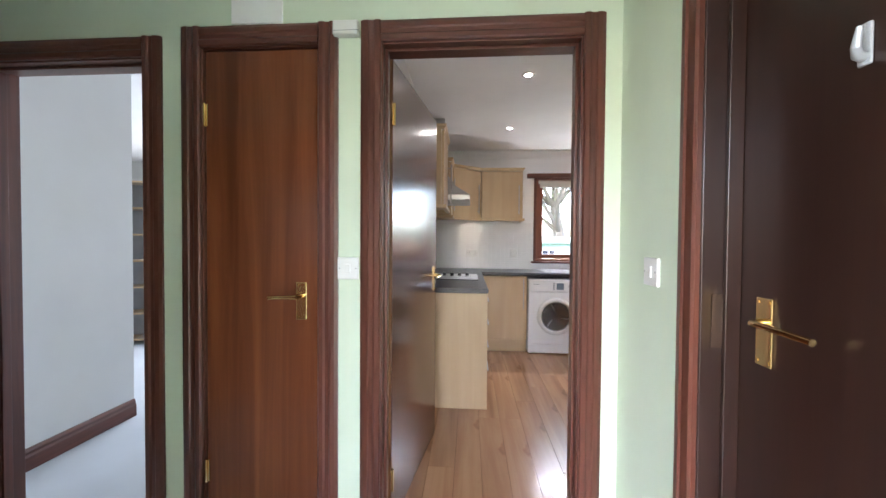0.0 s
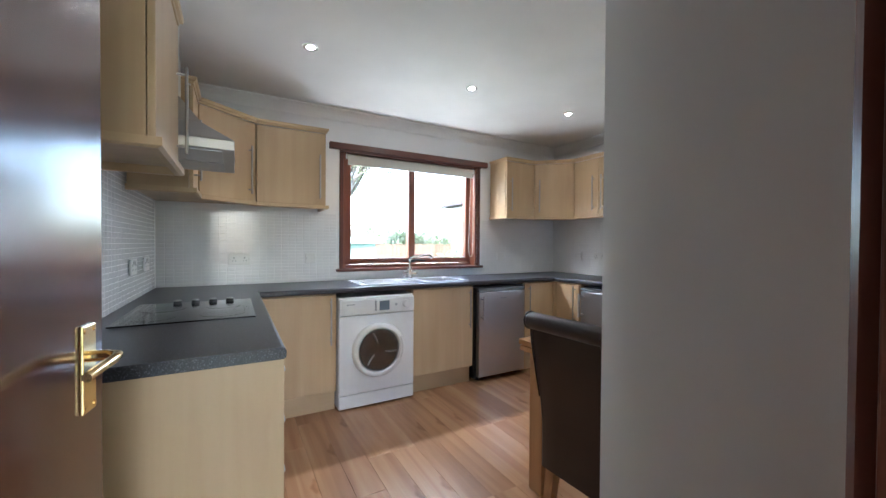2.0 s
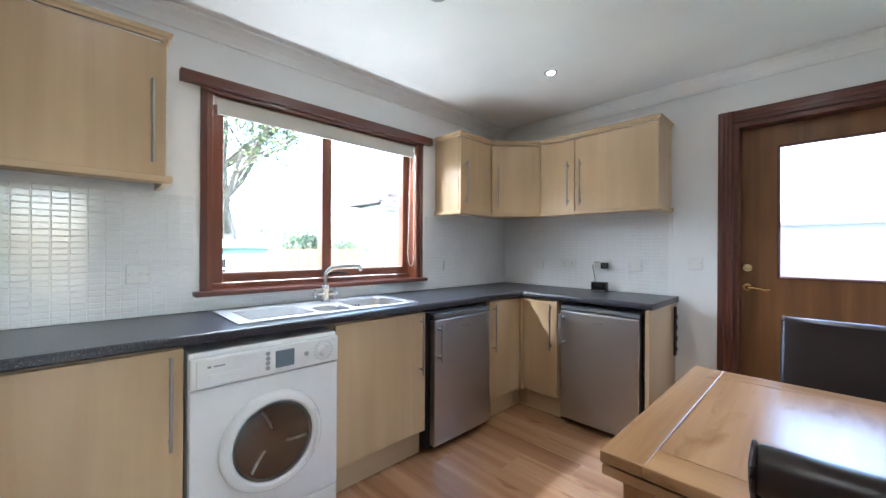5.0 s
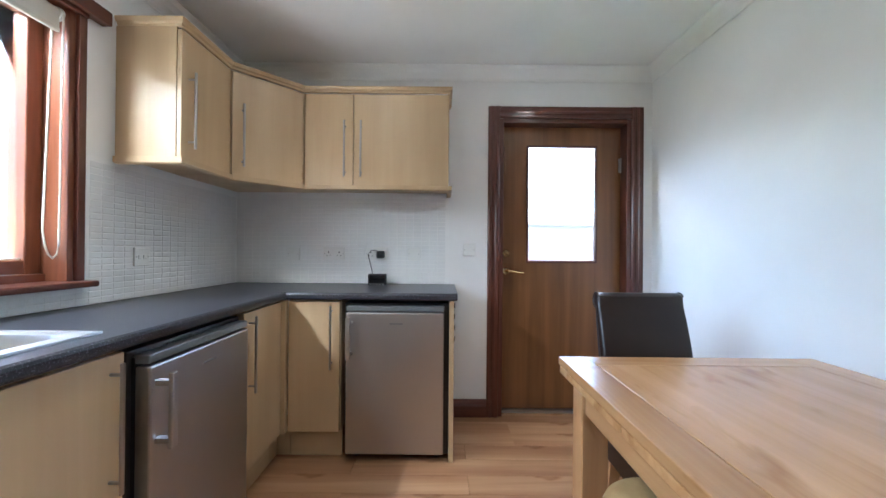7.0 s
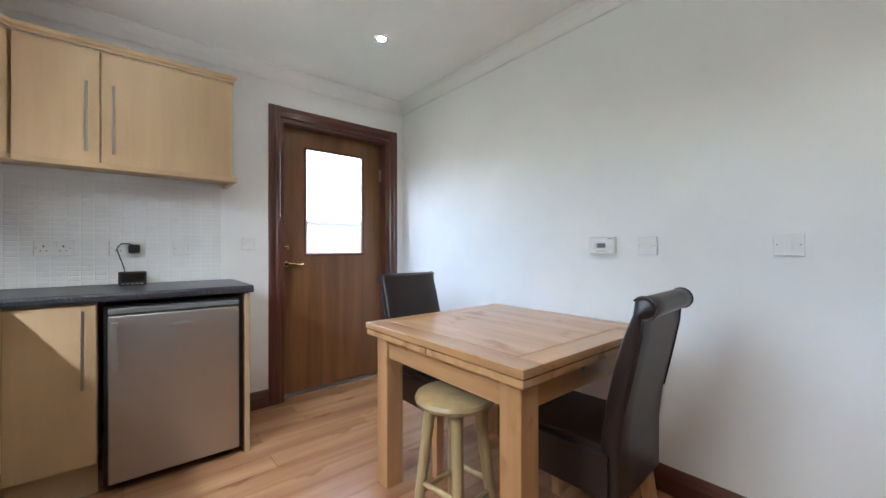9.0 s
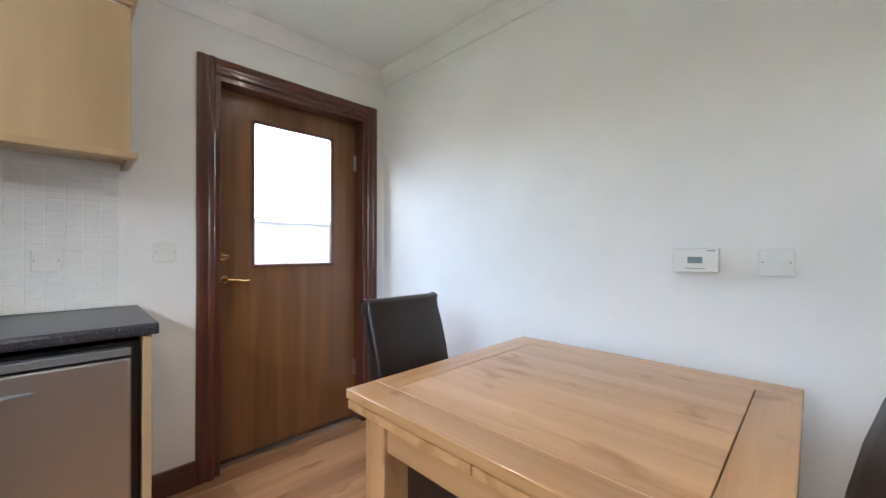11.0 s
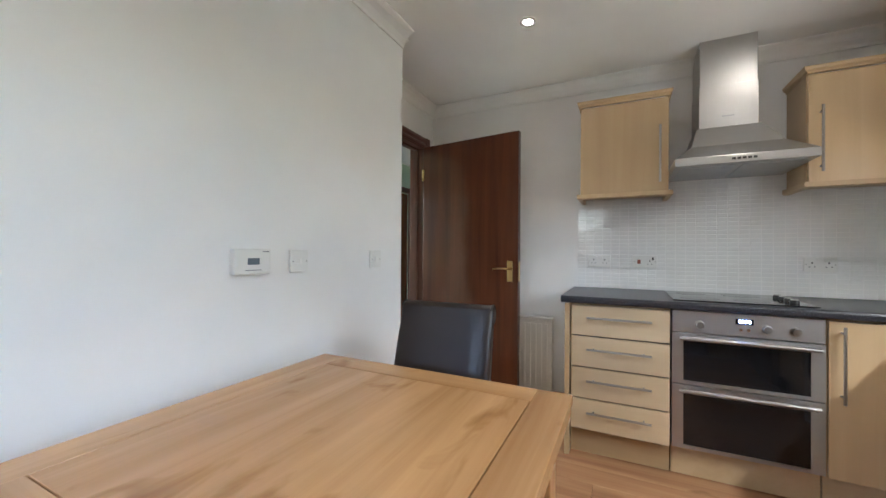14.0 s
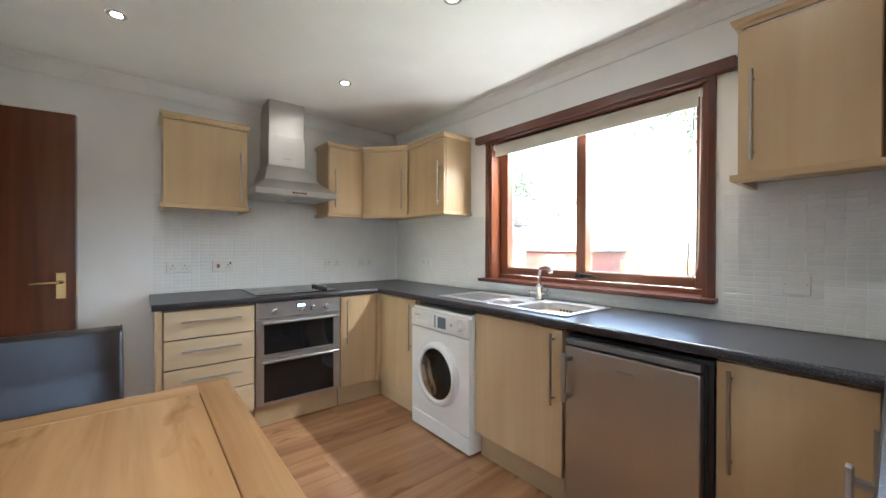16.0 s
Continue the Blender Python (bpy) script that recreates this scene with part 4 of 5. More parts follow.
part("drawer_grip", box(0.06, -0.0112, 0.735, 0.20, -0.0095, 0.757, 0.002), M_PLASTIC, dw, "finger recess of the drawer")
part("brand_mark", boxes((0.055, -0.0108, 0.781, 0.068, -0.0098, 0.789), (0.075, -0.0108, 0.782, 0.115, -0.0098, 0.788)), M_GREYPL, dw, "small grey maker's mark")
part("display", box(0.305, -0.0095, 0.728, 0.385, -0.006, 0.80, 0.002), M_LCD, wm, "grey display window")
for k in range(4):
    part("button", lathe([(0.009, 0), (0.009, 0.003), (0.006, 0.005), (0, 0.005)], 16, "y", None, (0.275, -0.006, 0.735 + 0.02 * k)), M_GREYPL, wm)
part("button", lathe([(0.010, 0), (0.010, 0.005), (0, 0.006)], 18, "y", None, (0.44, -0.006, 0.765)), M_SILVERPL, wm)
part("programme_knob", lathe([(0.030, 0), (0.030, 0.006), (0.024, 0.010), (0.022, 0.026), (0, 0.028)], 30, "y", None, (0.52, -0.006, 0.765)), M_WHITE, wm, "", True)
bm = bmesh.new()
for k in range(18):
    a = 2 * math.pi * k / 18
    bx(bm, 0.52 + 0.042 * math.cos(a) - 0.004, -0.0068, 0.765 + 0.042 * math.sin(a) - 0.0012, 0.52 + 0.042 * math.cos(a) + 0.004, -0.006, 0.765 + 0.042 * math.sin(a) + 0.0012)
part("programme_marks", bm, M_GREYPL, wm, "ring of grey programme marks")
DC = (0.30, 0.0, 0.43)
door = part("porthole_door", lathe([(0.207, 0.0), (0.207, 0.012), (0.200, 0.026), (0.188, 0.034), (0.172, 0.034), (0.163, 0.026), (0.161, 0.010), (0.161, 0.0)], 56, "y", None, DC), M_WHITE, wm, "", True)
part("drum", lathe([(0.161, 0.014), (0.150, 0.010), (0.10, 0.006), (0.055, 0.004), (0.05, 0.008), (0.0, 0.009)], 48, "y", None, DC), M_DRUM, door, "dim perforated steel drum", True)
part("drum_rim", lathe([(0.161, 0.012), (0.161, 0.020), (0.151, 0.018), (0.151, 0.012)], 48, "y", None, DC), M_GREYTRIM, door, "grey door rim", True)
for k in range(3):
    t0 = radians(95 + 120 * k)
    part("drum_paddle", tube([(0.30 + r * math.cos(t0 + r * 2), -0.014, 0.43 + r * math.sin(t0 + r * 2)) for r in (0.05, 0.08, 0.11, 0.14)], [0.004, 0.006, 0.007, 0.006], 8), M_SATIN, door, "", True)
part("porthole_glass", lathe([(0.162, 0.022), (0.14, 0.032), (0.09, 0.038), (0.0, 0.040)], 48, "y", None, DC), M_GLASS, door, "bowl of clear glass", True)
part("door_grip", tube([(0.30 + 0.19 * math.cos(a), -0.036, 0.43 + 0.19 * math.sin(a)) for a in [radians(-28 + 8 * k) for k in range(8)]], 0.008, 8), M_WHITE, door, "", True)
part("filter_flap", box(0.44, 0.0002, 0.045, 0.56, 0.003, 0.10, 0.002), M_WHITE, wm)
for xx in (0.05, 0.55):
    part("foot", cyl(xx, 0.06, 0, 0.014, 0.02), M_BLACK, wm)

# ---- fridges ----


def fridge(m, label):
    t = thing("under_counter_fridge", m, label, "fridge", "under-counter fridges")
    w = 0.548
    # body reaches past the door; its black also stands for the slot's shade
    part("cabinet_body", box(-0.012, 0.055, 0.022, w + 0.012, 0.50, 0.850, 0.004), M_BLACK, t, "black fridge body")
    part("door_seal", box(0.006, 0.045, 0.045, w - 0.006, 0.056, 0.83), M_BLACK, t)
    d = part("door", box(0.006, 0, 0.045, w - 0.016, 0.046, 0.805, 0.006), M_STEEL, t, "brushed steel door")
    part("top_trim", box(0.006, 0.004, 0.812, w - 0.016, 0.05, 0.838, 0.004), M_GREYTRIM, t, "grey top trim")
    h = part("handle", box(0.016, -0.056, 0.565, 0.040, -0.042, 0.785, 0.004), M_STEELH, d, "satin steel door handle")
    for pz in (0.580, 0.746):
        part("handle_post", box(0.022, -0.043, pz, 0.042, 0.0, pz + 0.014), M_SATIN, h)
    part("brand_mark", box(0.24, -0.0012, 0.742, 0.31, 0.0, 0.750), M_GREYPL, d, "small grey maker's mark")
    for xx in (0.05, w - 0.05):
        for yy in (0.09, 0.44):
            part("foot", cyl(xx, yy, 0, 0.024, 0.018), M_BLACK, t)
    return t


fridge(pose(2.036, 4.462, 0), "brushed steel fridge under the window worktop")
fridge(pose(2.985, 4.163, 0, 0, 0, -90), "brushed steel fridge beside the back door")

# ---- sink and tap ----
sk = thing("kitchen_sink", pose(0, 0, 0.911), "stainless steel bowl-and-a-half sink with ribbed drainer", "sink")
B1 = (1.40, 1.575, 4.60, 4.80)
B2 = (1.615, 1.945, 4.60, 4.92)
part("rim", boxes((SX0, SY0 - 0.005, 0, 1.40, SY1 + 0.01, 0.004), (1.40, SY0 - 0.005, 0, SX1, 4.60, 0.004), (1.40, 4.80, 0, 1.615, SY1 + 0.01, 0.004), (1.575, 4.60, 0, 1.615, 4.80, 0.004), (1.615, 4.92, 0, 1.945, SY1 + 0.01, 0.004), (1.945, 4.60, 0, SX1, SY1 + 0.01, 0.004)), M_SINK, sk)
bm = bmesh.new()
for r in ((SX0 - 0.004, SY0 - 0.009, SX1 + 0.004, SY0 - 0.002), (SX0 - 0.004, SY1 + 0.006, SX1 + 0.004, SY1 + 0.013), (SX0 - 0.004, SY0 - 0.002, SX0 + 0.003, SY1 + 0.006), (SX1 - 0.003, SY0 - 0.002, SX1 + 0.004, SY1 + 0.006)):
    bx(bm, r[0], r[1], 0, r[2], r[3], 0.0065)
part("raised_edge", bm, M_SINK, sk)


def bowl(name, b, depth):
    x0, x1, y0, y1 = b
    bm = bmesh.new()
    rings = []
    for inset, z, rad in ((0.0, 0.004, 0.045), (0.004, -0.01, 0.045), (0.010, -depth + 0.035, 0.045), (0.022, -depth + 0.008, 0.04), (0.045, -depth, 0.03)):
        ring = []
        for cx, cy, a0 in ((x1 - inset - rad, y1 - inset - rad, 0), (x0 + inset + rad, y1 - inset - rad, 90), (x0 + inset + rad, y0 + inset + rad, 180), (x1 - inset - rad, y0 + inset + rad, 270)):
            for k in range(6):
                a = radians(a0 + 18 * k)
                ring.append(bm.verts.new((cx + rad * math.cos(a), cy + rad * math.sin(a), z)))
        rings.append(ring)
    for a, c in zip(rings, rings[1:]):
        n = len(a)
        for k in range(n):
            bm.faces.new((a[k], c[k], c[(k + 1) % n], a[(k + 1) % n]))
    bm.faces.new(rings[-1])
    # corner webs between the square cut and the rounded bowl
    corners = [(x1, y1), (x0, y1), (x0, y0), (x1, y0)]
    for q in range(4):
        cv = bm.verts.new((*corners[q], 0.004))
        arc = rings[0][q * 6:q * 6 + 6]
        for k in range(5):
            bm.faces.new((cv, arc[k], arc[k + 1]))
    part(name, bm, M_SINK, sk, "", True)


bowl("half_bowl", B1, 0.12)
bowl("main_bowl", B2, 0.17)
for k in range(11):
    part("drainer_rib", sweep([(-0.006, 0), (0.006, 0), (0.003, 0.006), (-0.003, 0.006)], (1.06, 4.625 + k * 0.026, 0.0035), (1.36, 4.625 + k * 0.026, 0.0035), (0, 1, 0)), M_SINK, sk)
part("overflow", boxes(*[(1.72 + k * 0.022, 4.9085, -0.06, 1.73 + k * 0.022, 4.911, -0.03) for k in range(4)]), M_BLACK, sk, "dark overflow slots")
part("waste", cyl(1.78, 4.76, -0.17, -0.166, 0.04), M_CHROME, sk)
part("waste", cyl(1.487, 4.70, -0.12, -0.116, 0.03), M_CHROME, sk)

tp = thing("mixer_tap", pose(1.567, 4.915, 0.915), "chrome monobloc mixer tap with cross handles", "tap")
part("body", lathe([(0.028, 0), (0.028, 0.008), (0.020, 0.014), (0.019, 0.07), (0.023, 0.078), (0.023, 0.095), (0.014, 0.105), (0, 0.105)], 28), M_CHROME, tp, "", True)
tap_dir = Vector((0.80, -0.60, 0))
sp = [Vector((0, 0, 0.09)), Vector((0, 0, 0.15))] + [Vector((0, 0, 0.15)) + tap_dir * (0.055 * (1 - math.cos(a))) + Vector((0, 0, 0.055 * math.sin(a))) for a in (radians(20 * k) for k in range(1, 5))] + [tap_dir * 0.10 + Vector((0, 0, 0.213)), tap_dir * 0.16 + Vector((0, 0, 0.216)), tap_dir * 0.20 + Vector((0, 0, 0.214))]
part("spout", tube(sp, 0.0115, 14), M_CHROME, tp, "", True)
e = tap_dir * 0.20 + Vector((0, 0, 0.214))
part("nozzle", rod(e - tap_dir * 0.01 + Vector((0, 0, 0.004)), e + tap_dir * 0.01 + Vector((0, 0, -0.026)), 0.013, None, 16), M_CHROME, tp, "", True)
for sgn in (-1, 1):
    h = part("tap_handle", rod((sgn * 0.015, 0, 0.05), (sgn * 0.07, 0, 0.05), 0.012, 0.010, 16), M_CHROME, tp, "", True)
    bm = rod((sgn * 0.06, -0.028, 0.05), (sgn * 0.06, 0.028, 0.05), 0.006, None, 10)
    rod((sgn * 0.06, 0, 0.022), (sgn * 0.06, 0, 0.078), 0.006, None, 10, bm)
    part("cross_head", bm, M_CHROME, h, "", True)

# ---- dining table ----
TX0, TX1, TY0, TY1, TZ = 1.415, 2.355, 2.285, 3.212, 0.758
tb = thing("dining_table", pose(0, 0, 0), "light oak draw-leaf dining table against the wall", "table")
BW = 0.10
part("centre_panel", box(TX0 + BW + 0.0005, TY0 + BW + 0.0005, TZ - 0.026, TX1 - BW - 0.0005, TY1 - BW - 0.0005, TZ, 0.002), M_OAKX, tb)
part("border_rail", box(TX0, TY0, TZ - 0.028, TX1, TY0 + BW - 0.0017, TZ, 0.003), M_OAKX, tb)
part("border_rail", box(TX0, TY1 - BW + 0.0017, TZ - 0.028, TX1, TY1, TZ, 0.003), M_OAKX, tb)
part("border_rail", box(TX0, TY0 + BW - 0.003, TZ - 0.028, TX0 + BW - 0.0017, TY1 - BW + 0.003, TZ, 0.003), M_OAKY, tb)
part("border_rail", box(TX1 - BW + 0.0017, TY0 + BW - 0.003, TZ - 0.028, TX1, TY1 - BW + 0.003, TZ, 0.003), M_OAKY, tb)
part("backing", box(TX0 + 0.02, TY0 + 0.02, TZ - 0.032, TX1 - 0.02, TY1 - 0.02, TZ - 0.029), M_SUB, tb)
part("draw_leaf", box(TX0 + 0.004, TY0 + 0.004, TZ - 0.058, (TX0 + TX1) / 2 - 0.002, TY1 - 0.004, TZ - 0.033, 0.003), M_OAKY, tb)
part("draw_leaf", box((TX0 + TX1) / 2 + 0.002, TY0 + 0.004, TZ - 0.058, TX1 - 0.004, TY1 - 0.004, TZ - 0.033, 0.003), M_OAKY, tb)
LG = 0.088
for lx in (TX0 + 0.04, TX1 - 0.04 - LG):
    for ly in (TY0 + 0.04, TY1 - 0.04 - LG):
        part("leg", box(lx, ly, 0, lx + LG, ly + LG, TZ - 0.059, 0.004), M_OAKZ, tb)
for ly in (TY0 + 0.05, TY1 - 0.05 - 0.022):
    part("apron", box(TX0 + 0.13, ly, TZ - 0.155, TX1 - 0.13, ly + 0.022, TZ - 0.06, 0.002), M_OAKX, tb)
    part("leaf_runner", box(TX0 + 0.13, ly - 0.004 if ly > 3 else ly, TZ - 0.085, TX0 + 0.30, ly + 0.030, TZ - 0.062, 0.002), M_OAKX, tb)
    part("leaf_runner", box(TX1 - 0.28, ly, TZ - 0.085, TX1 - 0.13, ly + 0.030, TZ - 0.062, 0.002), M_OAKX, tb)
for lx in (TX0 + 0.05, TX1 - 0.05 - 0.022):
    ap = part("apron", box(lx, TY0 + 0.13, TZ - 0.155, lx + 0.022, TY1 - 0.13, TZ - 0.06, 0.002), M_OAKY, tb)
    part("finger_hole", rod((lx - 0.001, 2.80, TZ - 0.085), (lx + 0.023, 2.80, TZ - 0.085), 0.014, None, 16), M_BLACK, ap, "dark finger hole")

# ---- chairs ----


def dining_chair(m, label):
    """Facing +x; the back's foot stands at x = 0."""
    t = thing("dining_chair", m, label, "chair", "chairs at the table")
    bm = bmesh.new()
    bx(bm, 0.0, -0.205, 0.30, 0.45, 0.205, 0.475)
    bmesh.ops.bevel(bm, geom=bm.edges[:], offset=0.022, segments=4, affect="EDGES")
    for v in bm.verts:
        if v.co.z > 0.46:
            v.co.z += 0.014 * (1 - ((v.co.x - 0.22) / 0.24) ** 2) * (1 - (v.co.y / 0.22) ** 2)
    part("seat", bm, M_LEATHER, t, "", True)
    # scrolled back, as a side outline carried across
    front = [(0.055, 0.30), (0.052, 0.50), (0.036, 0.62), (0.010, 0.74), (-0.020, 0.84), (-0.045, 0.905), (-0.062, 0.945)]
    roll = [(-0.080 + 0.035 * math.cos(a), 0.928 + 0.035 * math.sin(a)) for a in (radians(35 + 24 * k) for k in range(11))]
    rear = [(-0.072, 0.84), (-0.048, 0.72), (-0.022, 0.60), (-0.008, 0.48), (-0.008, 0.30)]
    prof = front[:-1] + roll + rear
    bm = bmesh.new()
    rings = []
    for yy, inset in ((-0.188, 0.012), (-0.184, 0.005), (-0.174, 0.0), (-0.1, 0.0), (0.0, 0.0), (0.1, 0.0), (0.174, 0.0), (0.184, 0.005), (0.188, 0.012)):
        cx = sum(p[0] for p in prof) / len(prof)
        ring = []
        for i, (px, pz) in enumerate(prof):
            a, b = Vector(prof[i - 1]), Vector(prof[(i + 1) % len(prof)])
            d = (b - a).normalized()
            nrm = Vector((-d.y, d.x))
            ring.append(bm.verts.new((px + nrm.x * inset, yy, pz + nrm.y * inset)))
        rings.append(ring)
    n = len(prof)
    for a, b in zip(rings, rings[1:]):
        for k in range(n):
            bm.faces.new((a[k], a[(k + 1) % n], b[(k + 1) % n], b[k]))
    bm.faces.new(rings[0])
    bm.faces.new(rings[-1])
    bmesh.ops.recalc_face_normals(bm, faces=bm.faces[:])
    part("backrest", bm, M_LEATHER, t, "", True)
    for sy in (-1, 1):
        part("piping", tube([(px, sy * 0.183, pz) for px, pz in roll + rear[:3]], 0.0035, 6), M_LEATHER, t, "stitched leather piping", True)
    for lx, foot in ((0.385, 0.0), (0.02, -0.05)):
        for ly in (-0.18, 0.135):
            bm = bmesh.new()
            lo = [bm.verts.new((lx + foot + a, ly + b, 0)) for a, b in ((0.005, 0.005), (0.038, 0.005), (0.038, 0.038), (0.005, 0.038))]
            hi = [bm.verts.new((lx + a, ly + b, 0.312)) for a, b in ((0, 0), (0.045, 0), (0.045, 0.045), (0, 0.045))]
            for k in range(4):
                bm.faces.new((lo[k], lo[(k + 1) % 4], hi[(k + 1) % 4], hi[k]))
            bm.faces.new(lo[::-1])
            bm.faces.new(hi)
            part("leg", bm, M_OAKZ, t, "oak leg")
    return t


chair = dining_chair(pose(1.30, 2.727, 0, 0, 0, 3), "dark brown leather chair with scrolled back, near doorway")
c2 = copy_thing(chair, pose(2.56, 2.775, 0, 0, 0, 180))
tagged(c2, "dark brown leather chair with scrolled back, near back door")

# ---- stool ----
st = thing("stool", pose(1.825, 3.11, 0, 0, 0, 28), "small pale round wooden stool under the table", "stool")
part("seat", lathe([(0.0, 0.515), (0.135, 0.515), (0.150, 0.522), (0.156, 0.535), (0.150, 0.548), (0.135, 0.553), (0.0, 0.550)], 40), M_STOOL, st, "", True)
feet = [(0.155 * math.cos(a), 0.155 * math.sin(a)) for a in (radians(25 + 90 * k) for k in range(4))]
for fx, fy in feet:
    part("leg", rod((fx, fy, 0), (fx * 0.6, fy * 0.6, 0.518), 0.019, 0.023, 14), M_STOOL, st, "", True)
for k in range(4):
    zz = 0.17 if k % 2 else 0.21
    f = 1 - 0.4 * zz / 0.518
    a, b = feet[k], feet[(k + 1) % 4]
    part("stretcher", rod((a[0] * f, a[1] * f, zz), (b[0] * f, b[1] * f, zz), 0.011, None, 12), M_STOOL, st, "", True)

# ---- radiator ----
rd = thing("radiator", pose(XH, 2.25, 0, 0, 0, 90), "white panel radiator on the wall behind the door", "radiator")
part("panel", box(0, -0.075, 0.12, 0.62, -0.055, 0.66, 0.006), M_PLASTIC, rd)
for k in range(14):
    part("rib", box(0.03 + k * 0.041, -0.081, 0.15, 0.052 + k * 0.041, -0.0745, 0.63, 0.003), M_PLASTIC, rd)
part("top_grille", box(0, -0.078, 0.660, 0.62, -0.012, 0.672, 0.003), M_PLASTIC, rd)
part("bracket", boxes((0.08, -0.056, 0.2, 0.11, 0, 0.6), (0.51, -0.056, 0.2, 0.54, 0, 0.6)), M_PLASTIC, rd)
part("pipe", rod((0.60, -0.05, 0), (0.60, -0.05, 0.13), 0.008), M_PLASTIC, rd)

# ---- sockets and switches ----


def wall_plate(name, x, y, z, rz, w, label, category, kind="socket", lift=0.0):
    """A plate on a wall; locally x along it and -y out of it."""
    t = thing(name, pose(x, y, z, 0, 0, rz) @ pose(0, -lift, 0), label, category, category + " plates")
    h = 0.086
    part("plate", box(-w / 2, -0.010, -h / 2, w / 2, 0, h / 2, 0.003), M_PLASTIC, t)
    if kind == "socket":
        n = 2 if w > 0.1 else 1
        for k in range(n):
            cx = 0 if n == 1 else (-0.036 if k == 0 else 0.036)
            part("pin_holes", boxes((cx - 0.003, -0.0112, 0.004, cx + 0.003, -0.0098, 0.014), (cx - 0.015, -0.0112, -0.016, cx - 0.008, -0.0098, -0.012), (cx + 0.008, -0.0112, -0.016, cx + 0.015, -0.0098, -0.012)), M_BLACK, t, "dark pin slots")
            part("rocker", box(cx - 0.006 + (0.02 if k == 0 else -0.02) * (n - 1), -0.0145, 0.012, cx + 0.006 + (0.02 if k == 0 else -0.02) * (n - 1), -0.0098, 0.032, 0.001), M_PLASTIC, t)
    elif kind == "cooker":
        part("rocker", box(-0.045, -0.0145, -0.014, -0.025, -0.0098, 0.014, 0.001), M_REDBRICK, t, "red cooker switch")
        part("pin_holes", boxes((0.027, -0.0112, 0.0, 0.033, -0.0098, 0.010), (0.015, -0.0112, -0.018, 0.022, -0.0098, -0.014), (0.038, -0.0112, -0.018, 0.045, -0.0098, -0.014)), M_BLACK, t, "dark pin slots")
        part("rocker", box(0.042, -0.0145, 0.010, 0.052, -0.0098, 0.030, 0.001), M_BLACK, t)
    elif kind == "switch":
        part("rocker", box(-0.010, -0.0145, -0.017, 0.010, -0.0098, 0.017, 0.001), M_PLASTIC, t)
    elif kind == "spur":
        part("rocker", box(0.004, -0.0135, -0.009, 0.020, -0.0098, 0.009, 0.001), M_PLASTIC, t)
        part("fuse_carrier", box(-0.024, -0.0125, -0.009, -0.004, -0.0098, 0.009, 0.001), M_PLASTIC, t)
    for sx in (-w / 2 + 0.010, w / 2 - 0.010):
        part("screw", rod((sx, -0.010, 0), (sx, -0.0112, 0), 0.003, None, 8), M_SATIN, t)
    return t


TT = 0.008
DS, SS = 0.146, 0.086
wall_plate("double_socket", XH, 3.18, 1.10, 90, DS, "white double wall socket on tiles", "socket", "socket", TT)
wall_plate("cooker_switch", XH, 3.465, 1.10, 90, DS, "white cooker control plate with red switch", "socket", "cooker", TT)
wall_plate("double_socket", XH, 4.35, 1.10, 90, DS, "white double wall socket near the hood", "socket", "socket", TT)
wall_plate("double_socket", XH, 4.69, 1.10, 90, DS, "white double wall socket in the corner", "socket", "socket", TT)
wall_plate("double_socket", 0.18, YW, 1.11, 0, DS, "white double wall socket in the corner", "socket", "socket", TT)
wall_plate("fused_switch", 0.71, YW, 1.11, 0, SS, "white fused switch beside the window", "switch", "spur", TT)
wall_plate("fused_switch", 2.735, YW, 1.10, 0, SS, "white fused switch beside the window", "switch", "spur", TT)
wall_plate("fused_switch", XE, 4.67, 1.11, -90, SS, "white fused switch in the corner", "switch", "spur", TT)
wall_plate("double_socket", XE, 4.39, 1.115, -90, DS, "white double wall socket above the worktop", "socket", "socket", TT)
wall_plate("double_socket", XE, 4.10, 1.115, -90, DS, "white double wall socket with a plug in it", "socket", "socket", TT)
wall_plate("fused_switch", XE, 3.84, 1.115, -90, SS, "white fused switch near the tiles' end", "switch", "spur", TT)
wall_plate("light_switch", XE, 3.46, 1.148, -90, SS, "white switch plate beside the back door", "switch", "spur")
wall_plate("fused_switch", 1.477, YT, 1.12, 180, SS, "white switch plate above the table", "switch", "spur")
wall_plate("light_switch", 0.985, YT, 1.12, 180, SS, "white light switch near the return wall", "switch", "switch")
wall_plate("low_socket", 1.95, YT, 0.45, 180, DS, "white low socket behind the table", "socket", "socket")
wall_plate("hall_switch", -0.33, HY0, 1.145, 0, SS, "white light switch between two door frames", "switch", "switch")
wall_plate("hall_switch", HX, 1.445, 1.165, -90, SS, "white light switch on green wall", "switch", "switch")

th = thing("heating_programmer", pose(1.69, YT, 1.123, 0, 0, 180), "white heating programmer with a small grey display", "thermostat")
part("case", box(-0.068, -0.028, -0.043, 0.068, 0, 0.043, 0.005), M_PLASTIC, th)
part("display", box(-0.022, -0.0295, -0.010, 0.022, -0.0275, 0.012, 0.001), M_LCD, th, "grey display")
for a in range(2):
    for b in range(2):
        part("button", box(-0.062 + 0.098 * a, -0.0293, -0.018 + 0.022 * b, -0.036 + 0.098 * a, -0.0278, -0.004 + 0.022 * b), M_PLASTIC, th)
part("printed_marks", boxes((0.035, -0.0286, 0.032, 0.06, -0.0278, 0.036), (-0.03, -0.0286, -0.03, 0.03, -0.0278, -0.027)), M_GREYPL, th, "small grey printed marks")

